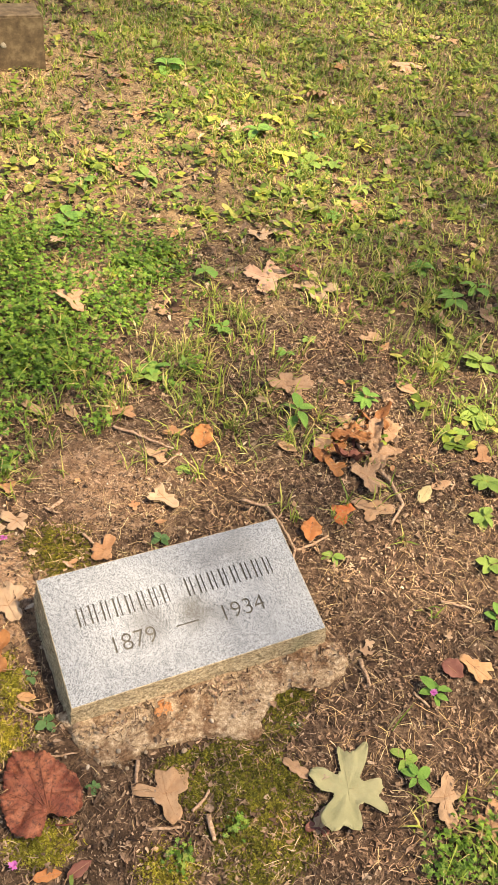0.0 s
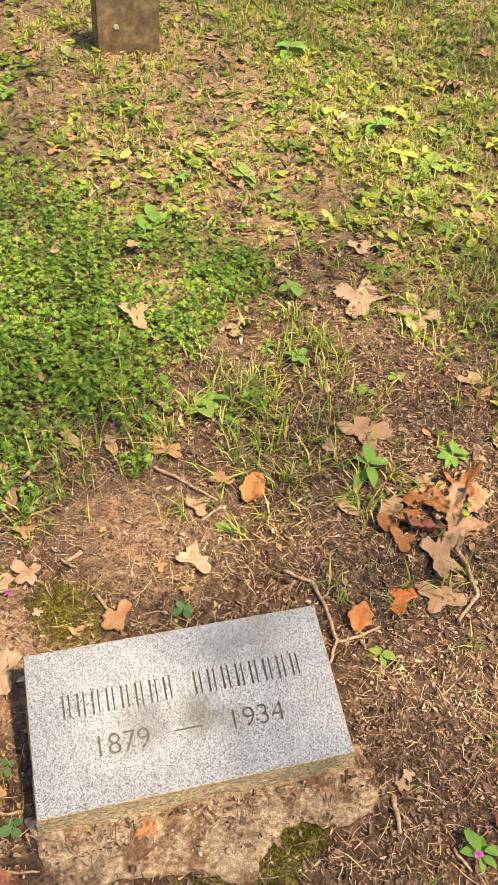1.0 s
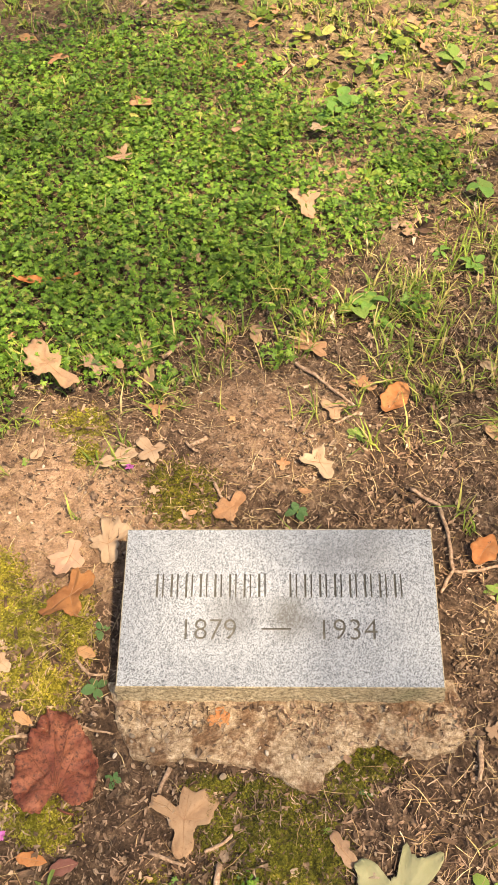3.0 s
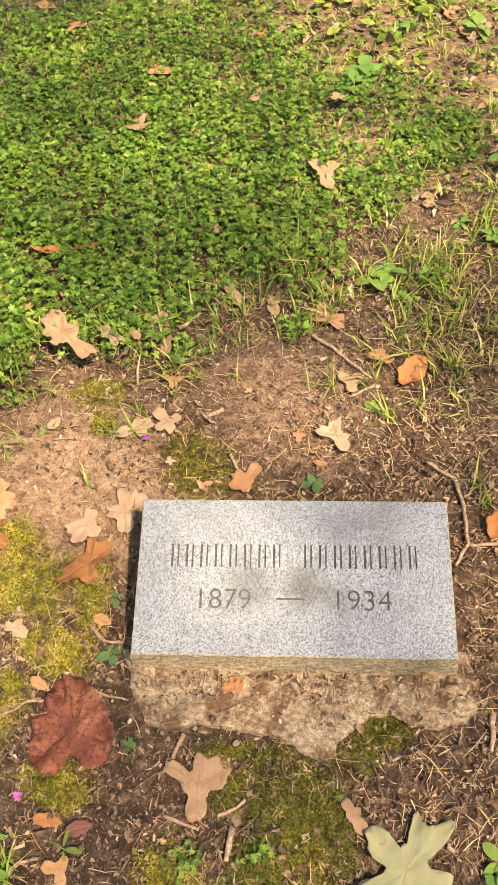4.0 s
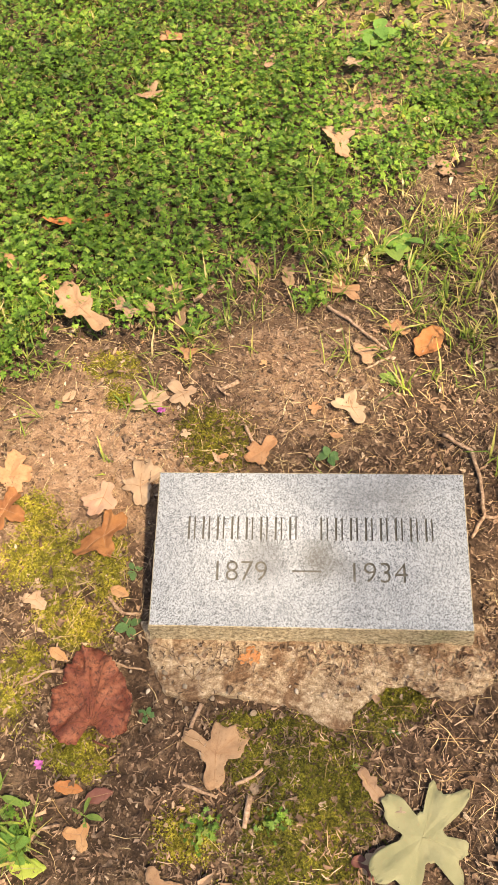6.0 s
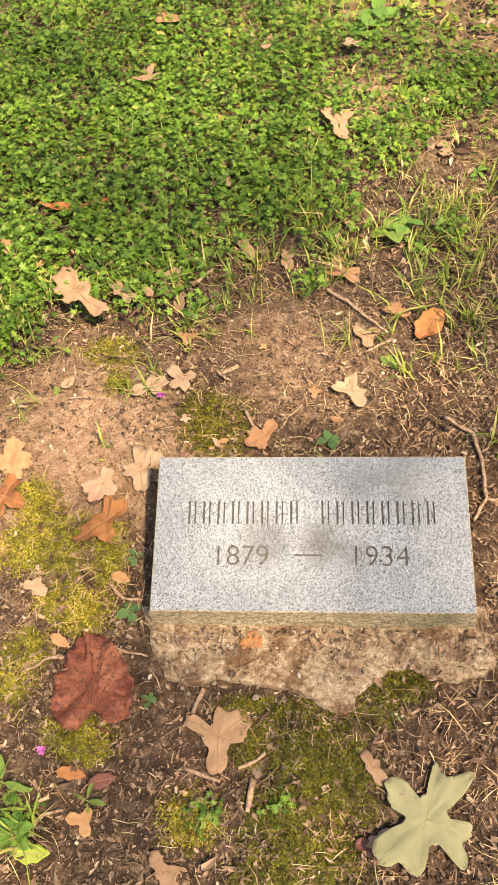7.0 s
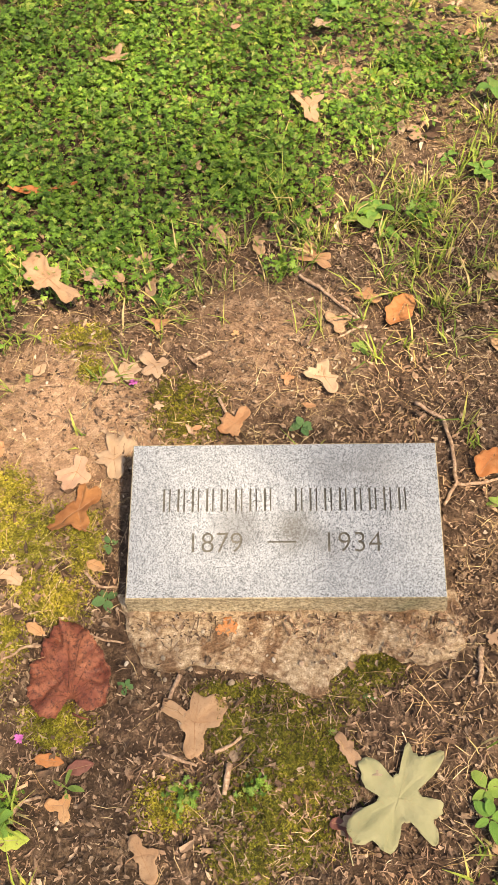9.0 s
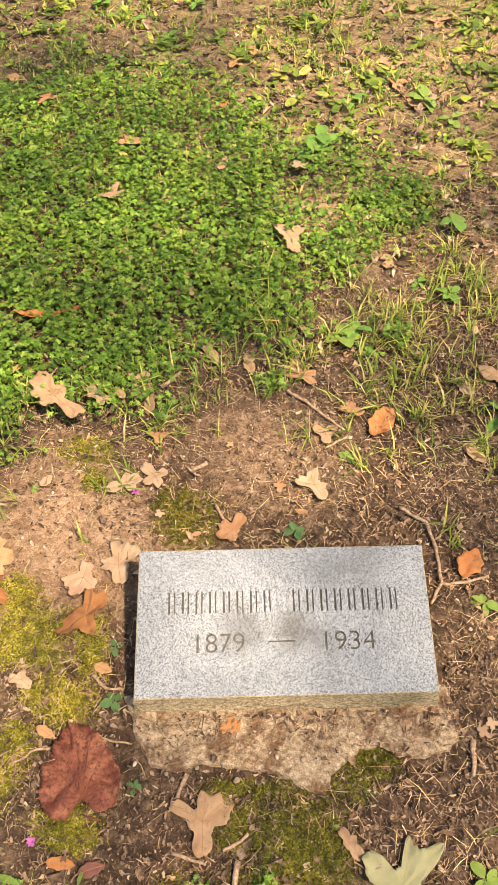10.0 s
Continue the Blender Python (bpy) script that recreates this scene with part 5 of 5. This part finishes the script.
def make_clover():
    x, y = points(235000, -1.35, 0.6, 0.45, 2.3, lambda x, y: in_clover(x + rng.normal(0, 0.038, x.shape), y + rng.normal(0, 0.038, x.shape)) * (0.38 + 0.62 * patchy(x, y, 11, 5.0)) * (1 - 0.45 * np.clip((y - 1.35) / 0.4, 0, 1)) * (0.12 + 0.88 * patchy(x, y, 83, 1.5)))
    x2, y2 = points(30000, -1.0, 1.3, 0.5, 2.9, lambda x, y: 0.46 * patchy(x, y, 9, 6.0) ** 2 * np.clip((y - 0.9 - 0.2 * x) / 0.3, 0, 1) * np.clip((1.5 - x) / 0.8, 0, 1))
    spots = ((-0.225, 0.665, 0.030), (0.31, 0.87, 0.032), (-0.155, -0.285, 0.022), (0.36, 1.35, 0.075), (0.30, -0.455, 0.05), (0.35, -0.475, 0.06), (0.25, -0.465, 0.03), (0.44, -0.45, 0.07), (-0.435, -0.30, 0.035), (0.335, 1.43, 0.085), (0.41, 1.47, 0.06), (0.29, 1.40, 0.04), (-0.05, -0.27, 0.018), (0.0, 0.73, 0.03))
    xs, ys = [x, x2], [y, y2]
    for sx, sy, r in spots:
        k = int(52000 * r * r) + 22
        xs.append(sx + rng.normal(0, r * 0.6, k))
        ys.append(sy + rng.normal(0, r * 0.6, k))
    x, y = np.concatenate(xs), np.concatenate(ys)
    n = len(x)
    mound = 0.012 + 0.026 * patchy(x, y, 17, 7.0) + 0.030 * patchy(x, y, 83, 1.5)
    z = height(x, y) + 0.004 + mound * np.sqrt(rng.random(n))
    ring = [(0, 0, 0.02)]
    for a in (-112, -56, 0, 56, 112):
        for off, r, up in ((-28, 0.40, 0.05), (-17, 0.92, -0.06), (15, 0.96, -0.08)):
            ring.append((r * math.cos(radians(a + off)), r * math.sin(radians(a + off)), up))
    ring.append((-0.20, 0.12, 0.04))
    size = 0.0044 + 0.0055 * rng.random(n) ** 1.4
    size[y < 0.2] *= 0.75
    z[y < 0.2] = height(x, y)[y < 0.2] + 0.004 + 0.016 * rng.random(int((y < 0.2).sum()))
    pts = fans(np.array(ring), np.stack([x, y, z], 1), rng.uniform(0, 6.28, n), rng.normal(0, 0.34, n), rng.normal(0, 0.34, n), size, 0.12)
    stuff("clover_patch", pts, fan_faces(len(pts), 17), CLOVER, "dense low green patch of small lobed leaves", "ground cover")


def make_weeds():
    def chance(x, y):
        right = np.clip((x - 0.62) / 0.3, 0, 1) * np.clip((y - 0.1) / 0.4, 0, 1) * 0.45
        far = np.clip((y - 1.15) / 0.5, 0, 1) * (0.25 + 0.6 * patchy(x, y, 3.3, 9.0))
        return np.clip(right + far, 0, 1) * np.where(in_clover(x, y), 0.15, 1)
    s = np.linspace(0, np.pi, 5)
    shape = np.vstack([[0, 0, 0], np.stack([0.5 - 0.5 * np.cos(s[1:]), -0.27 * np.sin(s[1:]), 0.05 - 0.1 * s[1:] / 3], 1), np.stack([0.5 - 0.5 * np.cos(s[3:0:-1]), 0.27 * np.sin(s[3:0:-1]), 0.05 - 0.1 * s[3:0:-1] / 3], 1)])
    cx, cy = points(14000, -2.1, 4.8, 0.0, 5.3, lambda x, y: chance(x, y) * fade(x, y))
    xs, ys, zs, yaw, tilt, size = [], [], [], [], [], []
    for px, py in zip(cx, cy):
        k = rng.integers(3, 7)
        big = 0.010 + 0.034 * rng.random() ** 1.6
        xs.append(np.full(k, px) + rng.normal(0, 0.004, k))
        ys.append(np.full(k, py) + rng.normal(0, 0.004, k))
        zs.append(rng.uniform(0.006, 0.022, k))
        yaw.append(rng.uniform(0, 6.28) + np.arange(k) * 6.28 / k + rng.normal(0, 0.3, k))
        tilt.append(rng.normal(-0.2, 0.25, k))
        size.append(big * rng.uniform(0.7, 1.2, k))
    x, y = np.concatenate(xs), np.concatenate(ys)
    pts = fans(shape, np.stack([x, y, height(x, y) + np.concatenate(zs)], 1), np.concatenate(yaw), np.concatenate(tilt), rng.normal(0, 0.25, len(x)), np.concatenate(size), 0.12)
    stuff("small_weeds", pts, fan_faces(len(pts), len(shape), False), WEED, "scattered small broad-leaved green weeds", "weeds")


def make_pebbles():
    x, y = points(2600, -0.7, 0.9, -0.5, 0.9, lambda x, y: 0.10 + 0.4 * sandy(x, y) + 0.6 * on_footing(x, y))
    n = len(x)
    phi = (1 + 5 ** 0.5) / 2
    ico = np.array([(-1, phi, 0), (1, phi, 0), (-1, -phi, 0), (1, -phi, 0), (0, -1, phi), (0, 1, phi), (0, -1, -phi), (0, 1, -phi), (phi, 0, -1), (phi, 0, 1), (-phi, 0, -1), (-phi, 0, 1)]) / 1.9
    tri = np.array([(0, 11, 5), (0, 5, 1), (0, 1, 7), (0, 7, 10), (0, 10, 11), (1, 5, 9), (5, 11, 4), (11, 10, 2), (10, 7, 6), (7, 1, 8), (3, 9, 4), (3, 4, 2), (3, 2, 6), (3, 6, 8), (3, 8, 9), (4, 9, 5), (2, 4, 11), (6, 2, 10), (8, 6, 7), (9, 8, 1)])
    size = 0.0010 + 0.0042 * rng.random(n) ** 3
    aspect = np.stack([size * rng.uniform(0.8, 1.5, n), size * rng.uniform(0.7, 1.1, n), size * rng.uniform(0.5, 0.9, n)], 1)
    z = height(x, y) + np.where(on_footing(x, y), 0.018, 0.001)
    pts = fans(ico, np.stack([x, y, z], 1), rng.uniform(0, 6.28, n), rng.normal(0, 0.3, n), rng.normal(0, 0.3, n), aspect, 0.15)
    faces = (tri[None] + (np.arange(n) * 12)[:, None, None]).reshape(-1, 3)
    stuff("pebbles", pts, faces, PEBBLE, "small pale pebbles in the sandy soil", "pebbles")


star_a = np.arange(8) * math.pi / 4
star_r = np.where(np.arange(8) % 2 == 0, 1.0, 0.32)
MOSS_STAR = np.vstack([[0, 0, 0], np.stack([star_r * np.cos(star_a), star_r * np.sin(star_a), 0.55 * star_r ** 2], 1)])


def moss(x, y, rx, ry, dense=1.0):
    """A low ragged cushion of moss with short shoots."""
    seed = x * 17 + y * 29
    n, rings, verts, faces = 56, (1.12, 1.0, 0.9, 0.8, 0.68, 0.56, 0.44, 0.3, 0.15), [], []

    def edge(a):
        return 1 + 0.34 * noise.noise((math.cos(a) * 1.7, math.sin(a) * 1.7, seed)) + 0.15 * noise.noise((math.cos(a) * 6, math.sin(a) * 6, seed))
    for f in rings:
        for k in range(n):
            a = 2 * math.pi * k / n
            px, py = x + rx * f * edge(a) * math.cos(a), y + ry * f * edge(a) * math.sin(a)
            rise = 0.0045 * (1 - f ** 2) + 0.0050 * noise.noise((px * 42, py * 42, 3)) + 0.003 * noise.noise((px * 110, py * 110, 7)) - 0.0015
            verts.append((px, py, float(height(px, py)) + (rise if f < 1.1 else -0.012)))
    for r in range(len(rings) - 1):
        for k in range(n):
            j = (k + 1) % n
            faces.append([r * n + k, r * n + j, (r + 1) * n + j, (r + 1) * n + k])
    faces.append(list(range((len(rings) - 1) * n, len(rings) * n)))
    base = tagged(new("moss_patch"), "low yellow-green moss cushion on the bare soil", "moss", "moss patches")
    part_of("cushion", np_mesh("cushion", verts, faces, MOSS_MAT), base)
    m = int(1500000 * rx * ry * dense)
    a, r = rng.uniform(0, 6.28, m), np.sqrt(rng.random(m)) * 1.35
    keep = rng.random(m) < np.clip(1.5 - 1.15 * r, 0, 1)
    a, r = a[keep], r[keep]
    e = np.array([edge(v) for v in a])
    px, py = x + rx * r * e * np.cos(a), y + ry * r * e * np.sin(a)
    ok = ~on_stone(px, py) & (patchy(px, py, 55, seed) + 0.6 * patchy(px, py, 130, seed) > 0.38)
    px, py, r = px[ok], py[ok], r[ok]
    k = len(px)
    z = height(px, py) + 0.0055 * np.maximum(0, 1 - r ** 2) + 0.0045 * patchy(px, py, 240, seed) * rng.uniform(0.5, 1, k)
    pts = fans(MOSS_STAR, np.stack([px, py, z], 1), rng.uniform(0, 6.28, k), rng.normal(0, 0.5, k), rng.normal(0, 0.5, k), rng.uniform(0.0014, 0.0034, k), 0.25)
    # Patches on the left and one in front take the sunlit moss colour.
    part_of("moss_top", np_mesh("moss_top", pts.reshape(-1, 3), fan_faces(k, 9), SUNLIT_MOSS if x < -0.3 or abs(x + 0.173) < 0.002 else MOSS), base)

moss(-0.10, -0.128, 0.05, 0.018)
moss(0.02, -0.168, 0.06, 0.022)
moss(0.10, -0.130, 0.045, 0.030)
moss(-0.02, -0.20, 0.07, 0.04)
moss(0.05, -0.22, 0.05, 0.05)
moss(-0.03, -0.30, 0.08, 0.06)
moss(-0.37, 0.01, 0.05, 0.04)
moss(-0.49, 0.13, 0.06, 0.05)
moss(-0.42, 0.16, 0.05, 0.04)
moss(-0.50, 0.24, 0.05, 0.04)
moss(-0.48, -0.10, 0.05, 0.05)
moss(-0.393, 0.567, 0.063, 0.041)
moss(-0.373, 0.490, 0.031, 0.029)
moss(-0.178, 0.382, 0.072, 0.061)
moss(-0.343, -0.195, 0.050, 0.032)
moss(0.017, -0.251, 0.074, 0.065)
moss(-0.024, -0.135, 0.069, 0.021)
moss(0.131, -0.093, 0.061, 0.033)
moss(-0.173, -0.298, 0.050, 0.043)
moss(-0.057, -0.371, 0.055, 0.036)
moss(0.007, -0.334, 0.072, 0.044)
moss(-0.342, 0.104, 0.034, 0.064)
moss(-0.478, 0.192, 0.046, 0.046)
moss(-0.400, 0.033, 0.066, 0.040)
moss(-0.455, -0.044, 0.047, 0.038)
moss(-0.093, -0.186, 0.043, 0.042)
moss(-0.429, 0.099, 0.049, 0.027)
moss(-0.191, 0.415, 0.065, 0.056)
moss(-0.345, 0.134, 0.031, 0.048)
moss(-0.364, -0.174, 0.059, 0.027)

make_litter()
make_shreds()
make_straw()
make_pebbles()
make_grass()
make_clover()
make_weeds()
make_outer_turf()
